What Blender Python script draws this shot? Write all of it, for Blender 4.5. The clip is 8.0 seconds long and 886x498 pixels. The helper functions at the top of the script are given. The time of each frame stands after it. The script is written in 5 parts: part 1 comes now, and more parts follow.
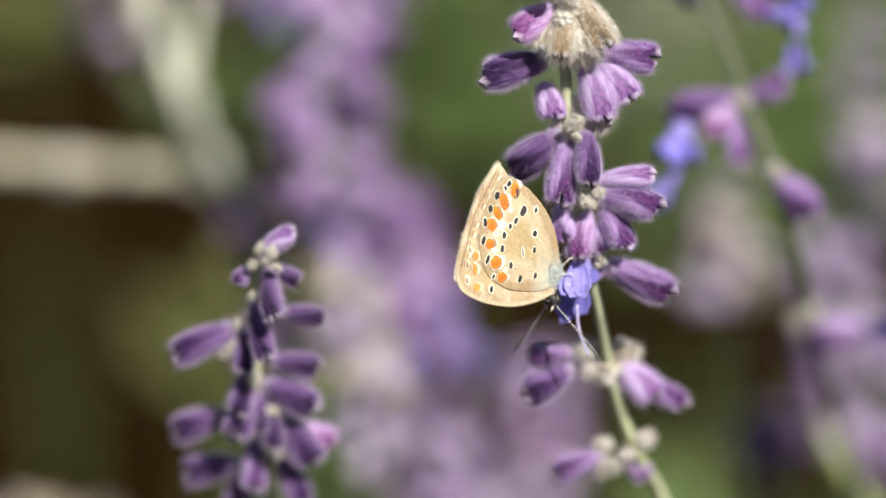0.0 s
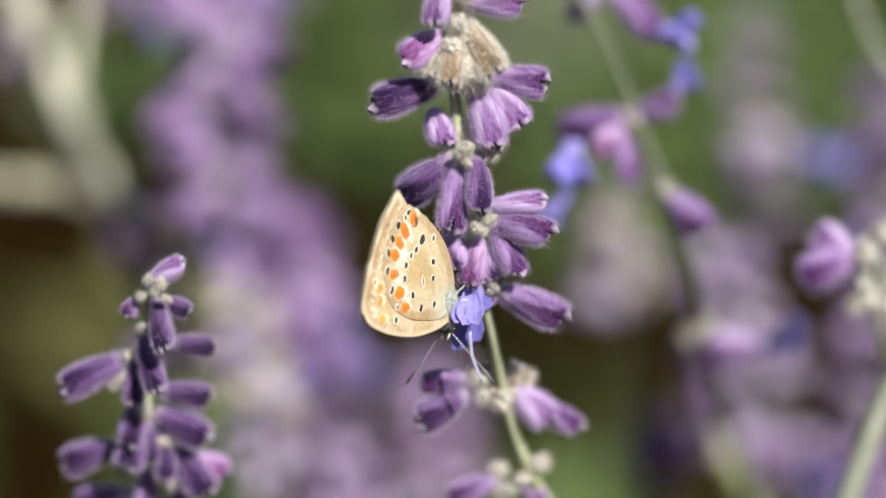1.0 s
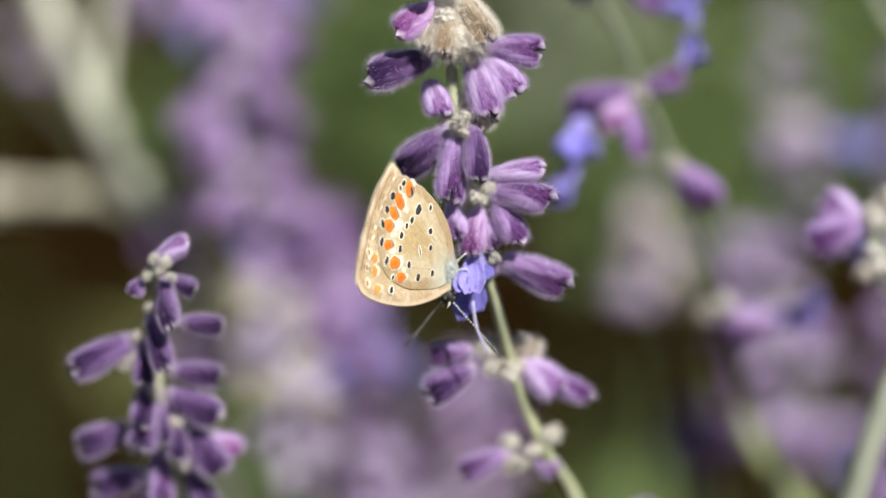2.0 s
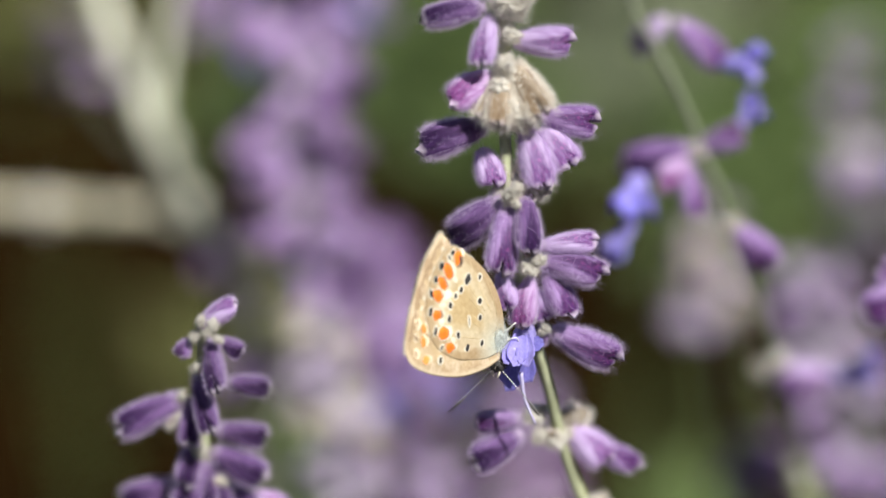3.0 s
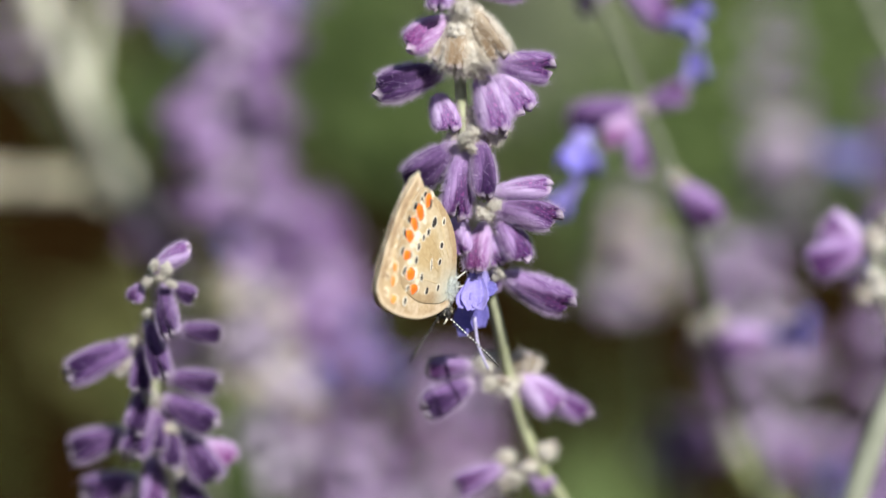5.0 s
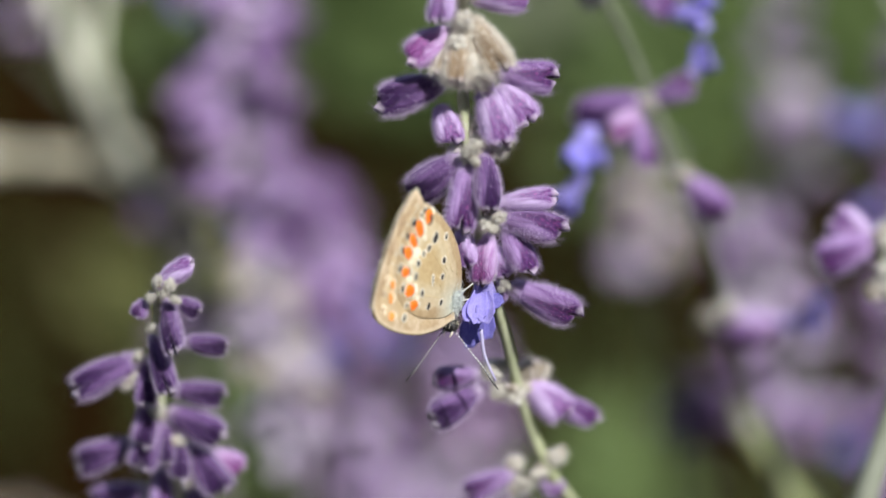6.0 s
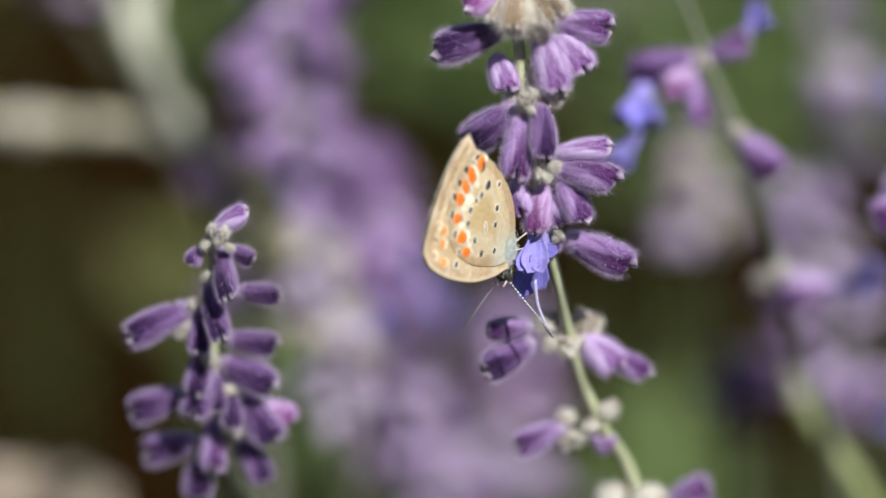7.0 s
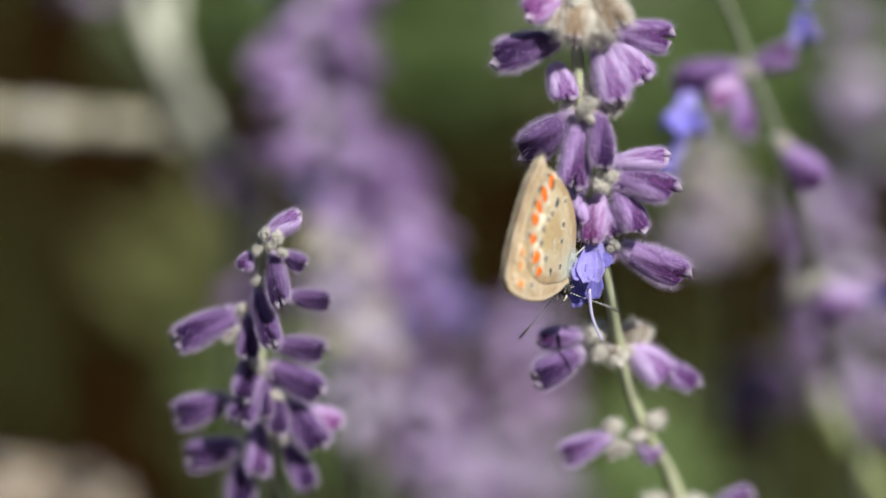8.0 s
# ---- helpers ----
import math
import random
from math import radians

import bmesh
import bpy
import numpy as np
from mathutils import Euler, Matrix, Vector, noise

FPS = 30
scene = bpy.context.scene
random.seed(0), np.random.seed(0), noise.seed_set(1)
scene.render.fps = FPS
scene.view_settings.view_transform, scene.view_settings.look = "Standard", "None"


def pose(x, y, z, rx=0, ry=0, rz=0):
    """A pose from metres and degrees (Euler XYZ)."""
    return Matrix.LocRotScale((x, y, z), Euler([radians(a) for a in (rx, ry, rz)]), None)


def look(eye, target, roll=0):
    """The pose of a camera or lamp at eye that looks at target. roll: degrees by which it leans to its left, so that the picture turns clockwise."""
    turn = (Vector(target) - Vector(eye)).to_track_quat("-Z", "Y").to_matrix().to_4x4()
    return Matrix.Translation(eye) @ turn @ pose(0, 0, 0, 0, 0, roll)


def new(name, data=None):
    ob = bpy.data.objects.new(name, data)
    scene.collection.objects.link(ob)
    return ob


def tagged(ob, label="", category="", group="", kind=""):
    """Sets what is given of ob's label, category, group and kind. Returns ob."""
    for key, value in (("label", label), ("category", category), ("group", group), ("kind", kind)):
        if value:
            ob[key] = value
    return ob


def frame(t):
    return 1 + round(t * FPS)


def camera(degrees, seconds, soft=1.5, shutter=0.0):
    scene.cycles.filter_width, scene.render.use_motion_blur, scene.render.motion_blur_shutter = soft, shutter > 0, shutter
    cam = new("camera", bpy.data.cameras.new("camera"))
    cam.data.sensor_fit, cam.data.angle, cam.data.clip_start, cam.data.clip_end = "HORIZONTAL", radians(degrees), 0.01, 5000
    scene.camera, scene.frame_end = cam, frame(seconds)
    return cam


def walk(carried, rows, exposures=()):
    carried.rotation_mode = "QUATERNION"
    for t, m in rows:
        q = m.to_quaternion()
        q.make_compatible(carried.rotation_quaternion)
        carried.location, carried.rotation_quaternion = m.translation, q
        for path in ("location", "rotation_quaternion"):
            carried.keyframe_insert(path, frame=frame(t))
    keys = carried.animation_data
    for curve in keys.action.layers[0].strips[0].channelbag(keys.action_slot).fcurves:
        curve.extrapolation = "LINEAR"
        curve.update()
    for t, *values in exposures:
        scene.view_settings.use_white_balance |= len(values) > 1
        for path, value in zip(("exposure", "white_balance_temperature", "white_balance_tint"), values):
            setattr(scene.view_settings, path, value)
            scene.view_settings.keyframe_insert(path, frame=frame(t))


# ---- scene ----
cam = camera(20, 8.0, 1.5)
cam.data.dof.use_dof = True
cam.data.dof.focus_distance = 0.2730
cam.data.dof.aperture_fstop = 6.0
walk(cam, [
    (0, pose(-0.0000, -0.2800, 0.6200, 75.00, -0.00, -0.00)),
    (0.1, pose(0.0006, -0.2803, 0.6199, 75.38, -0.03, -0.76)),
    (0.2, pose(0.0011, -0.2807, 0.6198, 75.23, -0.08, -1.62)),
    (0.3, pose(0.0017, -0.2810, 0.6196, 74.96, -0.01, -1.99)),
    (0.4, pose(0.0022, -0.2813, 0.6195, 75.43, 0.32, -1.47)),
    (0.5, pose(0.0028, -0.2817, 0.6194, 75.78, 0.76, -0.46)),
    (0.6, pose(-0.0015, -0.2816, 0.6172, 76.66, 0.63, -0.24)),
    (0.7, pose(-0.0058, -0.2814, 0.6149, 77.17, 0.28, -0.89)),
    (0.8, pose(-0.0039, -0.2798, 0.6181, 76.32, 0.18, -1.73)),
    (0.9, pose(-0.0020, -0.2781, 0.6213, 75.42, 0.09, -2.52)),
    (1, pose(-0.0001, -0.2764, 0.6244, 74.56, 0.16, -2.65)),
    (1.1, pose(0.0036, -0.2768, 0.6243, 74.64, 0.53, -1.74)),
    (1.2, pose(0.0073, -0.2772, 0.6243, 74.99, 0.89, -0.86)),
    (1.3, pose(0.0109, -0.2776, 0.6242, 75.03, 1.08, -0.58)),
    (1.4, pose(0.0146, -0.2781, 0.6241, 74.66, 1.15, -0.78)),
    (1.5, pose(0.0183, -0.2785, 0.6240, 74.14, 1.21, -0.99)),
    (1.6, pose(0.0137, -0.2794, 0.6202, 74.76, 1.36, -2.05)),
    (1.7, pose(0.0092, -0.2804, 0.6164, 75.43, 1.80, -2.06)),
    (2.8, pose(0.0092, -0.2775, 0.6205, 75.82, 1.34, 0.94)),
    (2.9, pose(0.0104, -0.2756, 0.6247, 75.52, 1.27, 0.55)),
    (3, pose(0.0116, -0.2738, 0.6289, 74.44, 1.36, 0.72)),
    (3.1, pose(0.0088, -0.2738, 0.6284, 73.71, 1.13, 0.32)),
    (3.2, pose(0.0059, -0.2738, 0.6279, 73.17, 0.83, -0.33)),
    (3.3, pose(0.0030, -0.2739, 0.6274, 73.11, 0.54, -0.92)),
    (3.4, pose(0.0001, -0.2739, 0.6269, 73.57, 0.42, -0.94)),
    (3.5, pose(-0.0028, -0.2739, 0.6264, 74.21, 0.31, -0.91)),
    (3.6, pose(-0.0021, -0.2735, 0.6275, 74.35, 0.36, -0.64)),
    (3.7, pose(-0.0014, -0.2732, 0.6285, 74.40, 0.26, -0.95)),
    (3.8, pose(-0.0007, -0.2728, 0.6296, 74.06, 0.17, -1.18)),
    (3.9, pose(0.0000, -0.2725, 0.6307, 73.59, 0.14, -1.21)),
    (4, pose(0.0007, -0.2721, 0.6317, 73.09, 0.19, -0.95)),
    (4.1, pose(-0.0009, -0.2725, 0.6304, 72.98, 0.09, -1.26)),
    (4.2, pose(-0.0025, -0.2728, 0.6291, 72.92, 0.04, -1.44)),
    (4.3, pose(-0.0042, -0.2731, 0.6278, 73.05, -0.11, -1.94)),
    (4.4, pose(-0.0058, -0.2734, 0.6265, 73.27, -0.20, -2.26)),
    (4.5, pose(-0.0075, -0.2737, 0.6252, 73.75, -0.33, -2.72)),
    (4.6, pose(-0.0052, -0.2745, 0.6243, 74.00, -0.20, -2.57)),
    (4.7, pose(-0.0030, -0.2753, 0.6234, 74.20, -0.07, -2.39)),
    (4.8, pose(-0.0007, -0.2761, 0.6224, 74.27, 0.03, -2.30)),
    (4.9, pose(0.0015, -0.2768, 0.6215, 74.63, 0.16, -2.14)),
    (5, pose(0.0038, -0.2776, 0.6206, 75.05, 0.35, -1.73)),
    (5.1, pose(0.0038, -0.2773, 0.6215, 74.94, 0.40, -1.84)),
    (5.2, pose(0.0039, -0.2770, 0.6224, 75.26, 0.52, -1.72)),
    (6.3, pose(0.0076, -0.2708, 0.6337, 72.10, 1.42, -1.68)),
    (6.4, pose(0.0094, -0.2733, 0.6278, 72.80, 1.46, -1.40)),
    (6.5, pose(0.0113, -0.2757, 0.6219, 73.64, 1.66, -0.52)),
    (6.6, pose(0.0098, -0.2753, 0.6228, 73.66, 1.65, -0.17)),
    (6.7, pose(0.0083, -0.2748, 0.6237, 73.86, 1.61, 0.11)),
    (6.8, pose(0.0068, -0.2744, 0.6245, 73.81, 1.45, -0.07)),
    (6.9, pose(0.0054, -0.2740, 0.6254, 73.52, 1.25, -0.39)),
    (7, pose(0.0039, -0.2736, 0.6263, 72.83, 1.10, -0.55)),
    (7.1, pose(0.0027, -0.2730, 0.6274, 72.39, 0.95, -0.58)),
    (7.2, pose(0.0014, -0.2725, 0.6284, 72.28, 0.77, -0.72)),
    (7.3, pose(0.0002, -0.2719, 0.6295, 72.36, 0.62, -0.78)),
    (7.4, pose(-0.0010, -0.2714, 0.6305, 72.54, 0.45, -0.88)),
    (7.5, pose(-0.0022, -0.2708, 0.6316, 72.40, 0.28, -1.01)),
    (7.6, pose(-0.0032, -0.2711, 0.6307, 72.53, 0.19, -1.21)),
    (7.7, pose(-0.0043, -0.2713, 0.6298, 72.97, 0.16, -1.22)),
    (7.8, pose(-0.0053, -0.2716, 0.6289, 73.23, 0.14, -1.17)),
    (7.9, pose(-0.0063, -0.2718, 0.6280, 72.97, 0.15, -1.03)),
    (8, pose(-0.0073, -0.2721, 0.6271, 72.78, 0.02, -1.37)),
], exposures=[(0.0, 0.69, 6750, 10), (1.5, 0.61, 6600, 10), (3.0, 0.59, 6550, 10), (5.2, 0.64, 6500, 10), (6.3, 0.45, 6320, 10), (8.0, 0.47, 6440, 10)])

# ---- light ----
SUN_AZ, SUN_EL = radians(149), radians(43)      # clockwise from +y
sky_world = bpy.data.worlds.new("sky")
scene.world = sky_world
sky_world.use_nodes = True
wn = sky_world.node_tree
sky = wn.nodes.new("ShaderNodeTexSky")
sky.sky_type, sky.sun_disc = "NISHITA", False
sky.sun_elevation, sky.sun_rotation = SUN_EL, SUN_AZ
wn.links.new(sky.outputs[0], wn.nodes["Background"].inputs[0])
wn.nodes["Background"].inputs[1].default_value = 0.05
sun = new("sun", bpy.data.lights.new("sun", "SUN"))
sun.data.energy, sun.data.angle, sun.data.color = 5.0, radians(0.5), (0.99, 0.985, 0.955)
toward = Vector((math.sin(SUN_AZ) * math.cos(SUN_EL), math.cos(SUN_AZ) * math.cos(SUN_EL), math.sin(SUN_EL)))
sun.matrix_world = look(toward * 10, (0, 0, 0))


# ---- materials ----
def material(name, rough=0.6, sheen=0.0, transl=0.0):
    """A principled material; returns it, its tree, the shader and a node maker."""
    mat = bpy.data.materials.new(name)
    mat.use_nodes = True
    tree = mat.node_tree
    shader = tree.nodes["Principled BSDF"]
    shader.inputs["Roughness"].default_value = rough
    shader.inputs["Sheen Weight"].default_value = sheen
    if transl:
        trans = tree.nodes.new("ShaderNodeBsdfTranslucent")
        mix = tree.nodes.new("ShaderNodeMixShader")
        mix.inputs[0].default_value = transl
        tree.links.new(shader.outputs[0], mix.inputs[1])
        tree.links.new(trans.outputs[0], mix.inputs[2])
        tree.links.new(mix.outputs[0], tree.nodes["Material Output"].inputs[0])
        mat["trans"] = trans.name
    return mat, tree, shader


def colour(mat, tree, shader, socket):
    tree.links.new(socket, shader.inputs["Base Color"])
    if "trans" in mat:
        tree.links.new(socket, tree.nodes[mat["trans"]].inputs[0])
        del mat["trans"]


def noise_node(tree, scale, detail=3.0, coord="Object", stretch=(1, 1, 1)):
    tc = tree.nodes.new("ShaderNodeTexCoord")
    mp = tree.nodes.new("ShaderNodeMapping")
    mp.inputs["Scale"].default_value = stretch
    nz = tree.nodes.new("ShaderNodeTexNoise")
    nz.inputs["Scale"].default_value, nz.inputs["Detail"].default_value = scale, detail
    tree.links.new(tc.outputs[coord], mp.inputs[0])
    tree.links.new(mp.outputs[0], nz.inputs["Vector"])
    return nz


def ramp(tree, socket, stops):
    node = tree.nodes.new("ShaderNodeValToRGB")
    els = node.color_ramp.elements
    while len(els) < len(stops):
        els.new(0.5)
    for el, (at, rgb) in zip(els, stops):
        el.position, el.color = at, (*rgb, 1)
    tree.links.new(socket, node.inputs[0])
    return node


def mixed(tree, a, b, fac, mode="MIX"):
    node = tree.nodes.new("ShaderNodeMix")
    node.data_type, node.blend_type = "RGBA", mode
    for sock, v in ((node.inputs[0], fac), (node.inputs[6], a), (node.inputs[7], b)):
        if isinstance(v, (int, float)):
            sock.default_value = v
        elif isinstance(v, tuple):
            sock.default_value = (*v, 1)
        else:
            tree.links.new(v, sock)
    return node.outputs[2]


def bump(tree, shader, socket, strength, distance):
    node = tree.nodes.new("ShaderNodeBump")
    node.inputs["Strength"].default_value, node.inputs["Distance"].default_value = strength, distance
    tree.links.new(socket, node.inputs["Height"])
    tree.links.new(node.outputs[0], shader.inputs["Normal"])


def shaded(tree, socket, low=0.85, high=1.12):
    """A colour made a little lighter or darker from object to object."""
    info = tree.nodes.new("ShaderNodeObjectInfo")
    hsv = tree.nodes.new("ShaderNodeHueSaturation")
    mr = tree.nodes.new("ShaderNodeMapRange")
    mr.inputs[3].default_value, mr.inputs[4].default_value = low, high
    tree.links.new(info.outputs["Random"], mr.inputs[0])
    tree.links.new(mr.outputs[0], hsv.inputs["Value"])
    tree.links.new(socket, hsv.inputs["Color"])
    return hsv.outputs[0]


def calyx_material(name, dark, mid, light, flush):
    """Velvety calyx: pale margins and foot, a soft dark channel down each face that deepens towards the mouth, streaks and grains of flush, pale lips."""
    mat, tree, shader = material(name, 0.75, 0.45, 0.30)
    shader.inputs["Specular IOR Level"].default_value = 0.15
    shader.inputs["Sheen Roughness"].default_value = 0.35
    shader.inputs["Sheen Tint"].default_value = (0.86, 0.74, 0.95, 1)
    blot = noise_node(tree, 2.6, 3, stretch=(1.6, 1.6, 0.8))
    streak = noise_node(tree, 7.0, 3, stretch=(1, 1, 0.28))
    fine = noise_node(tree, 34.0, 2, stretch=(1, 1, 0.35))
    grains = noise_node(tree, 24.0, 2, stretch=(1, 1, 0.7))
    tc = tree.nodes.new("ShaderNodeTexCoord")
    sep = tree.nodes.new("ShaderNodeSeparateXYZ")
    tree.links.new(tc.outputs["Object"], sep.inputs[0])

    def sum_of(a, k, b):
        node = tree.nodes.new("ShaderNodeMath")
        node.operation = "MULTIPLY_ADD"
        node.inputs[1].default_value = k
        tree.links.new(a, node.inputs[0])
        tree.links.new(b, node.inputs[2])
        return node.outputs[0]

    edge = ramp(tree, sum_of(sep.outputs["Z"], -0.22, blot.outputs[0]), [(0.16, mid), (0.46, light)])
    col = mixed(tree, edge.outputs[0], ramp(tree, streak.outputs[0], [(0.36, mid), (0.62, light)]).outputs[0], 0.22)
    side = tree.nodes.new("ShaderNodeMath")
    side.operation = "ABSOLUTE"
    tree.links.new(sep.outputs["X"], side.inputs[0])
    # the channel widens towards the mouth
    wide = sum_of(sep.outputs["Z"], -0.20, sum_of(blot.outputs[0], 0.30, sum_of(streak.outputs[0], 0.14, side.outputs[0])))
    panel = ramp(tree, wide, [(0.25, (1, 1, 1)), (0.44, (0, 0, 0))])
    reach = ramp(tree, sep.outputs["Z"], [(0.10, (0, 0, 0)), (0.42, (0.75, 0.75, 0.75)), (0.86, (1, 1, 1)), (0.97, (0.35, 0.35, 0.35))])
    depth = ramp(tree, streak.outputs[0], [(0.34, dark), (0.66, tuple(0.5 * d + 0.5 * m for d, m in zip(dark, mid)))])
    inner = mixed(tree, depth.outputs[0], flush, ramp(tree, grains.outputs[0], [(0.52, (0, 0, 0)), (0.68, (0.65, 0.65, 0.65))]).outputs[0])
    col = mixed(tree, col, inner, mixed(tree, panel.outputs[0], reach.outputs[0], 1.0, "MULTIPLY"))
    ends = ramp(tree, sum_of(blot.outputs[0], 0.12, sep.outputs["Z"]), [(0.08, (0.75, 0.75, 0.75)), (0.24, (0, 0, 0)), (0.93, (0, 0, 0)), (1.0, (0.55, 0.55, 0.55))])
    col = mixed(tree, col, (0.66, 0.58, 0.63), ends.outputs[0])
    colour(mat, tree, shader, shaded(tree, col))
    bump(tree, shader, fine.outputs[0], 0.6, 0.0002)
    return mat


def plain_material(name, a, b, scale, rough=0.7, transl=0.0, stretch=(1, 1, 1), relief=0.3, depth=0.0002, sheen=0.0, gloss=0.4):
    """Two tones mottled at a coarse and a fine scale, with fine relief."""
    mat, tree, shader = material(name, rough, sheen, transl)
    n1 = noise_node(tree, scale, 3, stretch=stretch)
    n2 = noise_node(tree, scale * 7, 2, stretch=stretch)
    col = mixed(tree, ramp(tree, n1.outputs[0], [(0.35, a), (0.65, b)]).outputs[0],
                ramp(tree, n2.outputs[0], [(0.35, a), (0.65, b)]).outputs[0], 0.4)
    colour(mat, tree, shader, shaded(tree, col))
    bump(tree, shader, n2.outputs[0], relief, depth)
    shader.inputs["Specular IOR Level"].default_value = gloss
    return mat


TINTS = {
    "deep": calyx_material("calyx_deep", (0.012, 0.004, 0.026), (0.062, 0.022, 0.105), (0.20, 0.112, 0.265), (0.060, 0.014, 0.085)),
    "purple": calyx_material("calyx_purple", (0.030, 0.008, 0.052), (0.140, 0.048, 0.205), (0.40, 0.26, 0.50), (0.24, 0.05, 0.20)),
    "lilac": calyx_material("calyx_lilac", (0.10, 0.034, 0.15), (0.40, 0.25, 0.50), (0.61, 0.47, 0.71), (0.40, 0.12, 0.36)),
    "pink": calyx_material("calyx_pink", (0.11, 0.018, 0.12), (0.34, 0.15, 0.37), (0.56, 0.40, 0.62), (0.46, 0.10, 0.32)),
    "pale": calyx_material("calyx_pale", (0.27, 0.19, 0.31), (0.48, 0.41, 0.51), (0.62, 0.56, 0.64), (0.40, 0.28, 0.42)),
    "cream": calyx_material("calyx_cream", (0.26, 0.20, 0.14), (0.50, 0.44, 0.36), (0.70, 0.66, 0.59), (0.50, 0.41, 0.32)),
    "dried": calyx_material("calyx_dried", (0.22, 0.15, 0.09), (0.33, 0.245, 0.16), (0.55, 0.46, 0.35), (0.33, 0.22, 0.13)),
}
HAIR = plain_material("lilac_hair", (0.64, 0.47, 0.74), (0.84, 0.72, 0.90), 8, 0.45, 0.6)
HAIR_PALE = plain_material("cream_hair", (0.76, 0.70, 0.60), (0.90, 0.86, 0.79), 8, 0.5, 0.55)
WOOL = plain_material("cream_wool", (0.56, 0.52, 0.45), (0.84, 0.80, 0.73), 3, 0.9, 0.1, relief=0.9)
STEM = plain_material("grey_green_stem", (0.22, 0.24, 0.13), (0.38, 0.40, 0.26), 300, 0.7, 0.05, (1, 1, 0.25))
FRESH_STEM = plain_material("fresh_stem", (0.35, 0.37, 0.20), (0.53, 0.54, 0.36), 300, 0.7, 0.1, (1, 1, 0.25))
# darker copy of the stem green, with shade on the farther stems painted in
SHADY_STEM = plain_material("shade_dark_stem", (0.045, 0.05, 0.03), (0.11, 0.115, 0.07), 300, 0.8, 0.0, (1, 1, 0.25))
DARK_STEM = plain_material("dull_stem", (0.10, 0.115, 0.07), (0.20, 0.215, 0.14), 300, 0.7, 0.05, (1, 1, 0.25))
PALE_STEM = plain_material("pale_stem", (0.17, 0.18, 0.125), (0.31, 0.32, 0.25), 220, 0.75, 0.0, (1, 1, 0.25))
LEAN_STEM = plain_material("weathered_stem", (0.37, 0.37, 0.27), (0.55, 0.54, 0.43), 220, 0.75, 0.0, (1, 1, 0.25))
PETAL = plain_material("blue_petal", (0.22, 0.19, 0.62), (0.42, 0.38, 0.82), 2.5, 0.8, 0.5, gloss=0.08)
PETAL_PALE = plain_material("pale_blue_petal", (0.34, 0.29, 0.72), (0.54, 0.48, 0.86), 2.5, 0.8, 0.5, gloss=0.08)
THREAD = plain_material("pale_thread", (0.58, 0.52, 0.78), (0.74, 0.68, 0.88), 400, 0.5, 0.3)
LEAF = plain_material("green_leaf", (0.10, 0.15, 0.045), (0.19, 0.25, 0.095), 60, 0.6, 0.25, gloss=0.2)
LEAF_GREY = plain_material("grey_green_leaf", (0.20, 0.23, 0.13), (0.33, 0.36, 0.23), 60, 0.7, 0.2)
LEAF_OLIVE = plain_material("olive_leaf", (0.10, 0.105, 0.03), (0.19, 0.195, 0.062), 60, 0.7, 0.2)
LEAF_YELLOW = plain_material("yellow_green_leaf", (0.24, 0.28, 0.10), (0.40, 0.43, 0.20), 200, 0.6, 0.3)
# brown taken nearly to black: the plants' shade is put into the soil colour
SOIL = plain_material("shade_dark_soil", (0.0055, 0.0028, 0.0009), (0.022, 0.011, 0.0031), 9, 0.95, relief=1.0, depth=0.02, gloss=0.0)
DRY = plain_material("dry_stalk", (0.31, 0.28, 0.18), (0.53, 0.48, 0.35), 120, 0.8, 0.0, (1, 1, 0.2))


# ---- building blocks ----
def mesh_of(name, verts, faces, mat=None, smooth=True):
    me = bpy.data.meshes.new(name)
    me.from_pydata([tuple(v) for v in verts], [], [tuple(f) for f in faces])
    me.polygons.foreach_set("use_smooth", [smooth] * len(me.polygons))
    if mat:
        me.materials.append(mat)
    me.update()
    return me


def part(name, me, parent, m=None, label="", kind=""):
    """Link a mesh as one part under a thing or part, at the pose m in its parent's space."""
    ob = new(name, me)
    ob.parent = parent
    if m is not None:
        ob.matrix_basis = m
    return tagged(ob, label, kind=kind)


def thing(name, x, y, z, label, category, group=""):
    ob = new(name)
    ob.empty_display_size = 0.01
    ob.location = (x, y, z)
    return tagged(ob, label, category, group)


def spline(points, n):
    """n points along a smooth curve through the given ones, whatever their spacing."""
    pts = [Vector(p) for p in points]
    gaps = [max((q - p).length, 1e-9) for p, q in zip(pts, pts[1:])]
    slopes = []
    for i in range(len(pts)):
        if 0 < i < len(pts) - 1:
            g0, g1 = gaps[i - 1], gaps[i]
            slopes.append(((pts[i] - pts[i - 1]) / g0 * g1 + (pts[i + 1] - pts[i]) / g1 * g0) / (g0 + g1))
        else:
            j = min(i, len(gaps) - 1)
            slopes.append((pts[j + 1] - pts[j]) / gaps[j])
    out = []
    for k in range(n):
        u = k / (n - 1) * (len(pts) - 1)
        i = min(int(u), len(pts) - 2)
        t, g = u - i, gaps[i]
        out.append(pts[i] * (2 * t ** 3 - 3 * t * t + 1) + slopes[i] * (g * (t ** 3 - 2 * t * t + t)) + pts[i + 1] * (3 * t * t - 2 * t ** 3) + slopes[i + 1] * (g * (t ** 3 - t * t)))
    return out


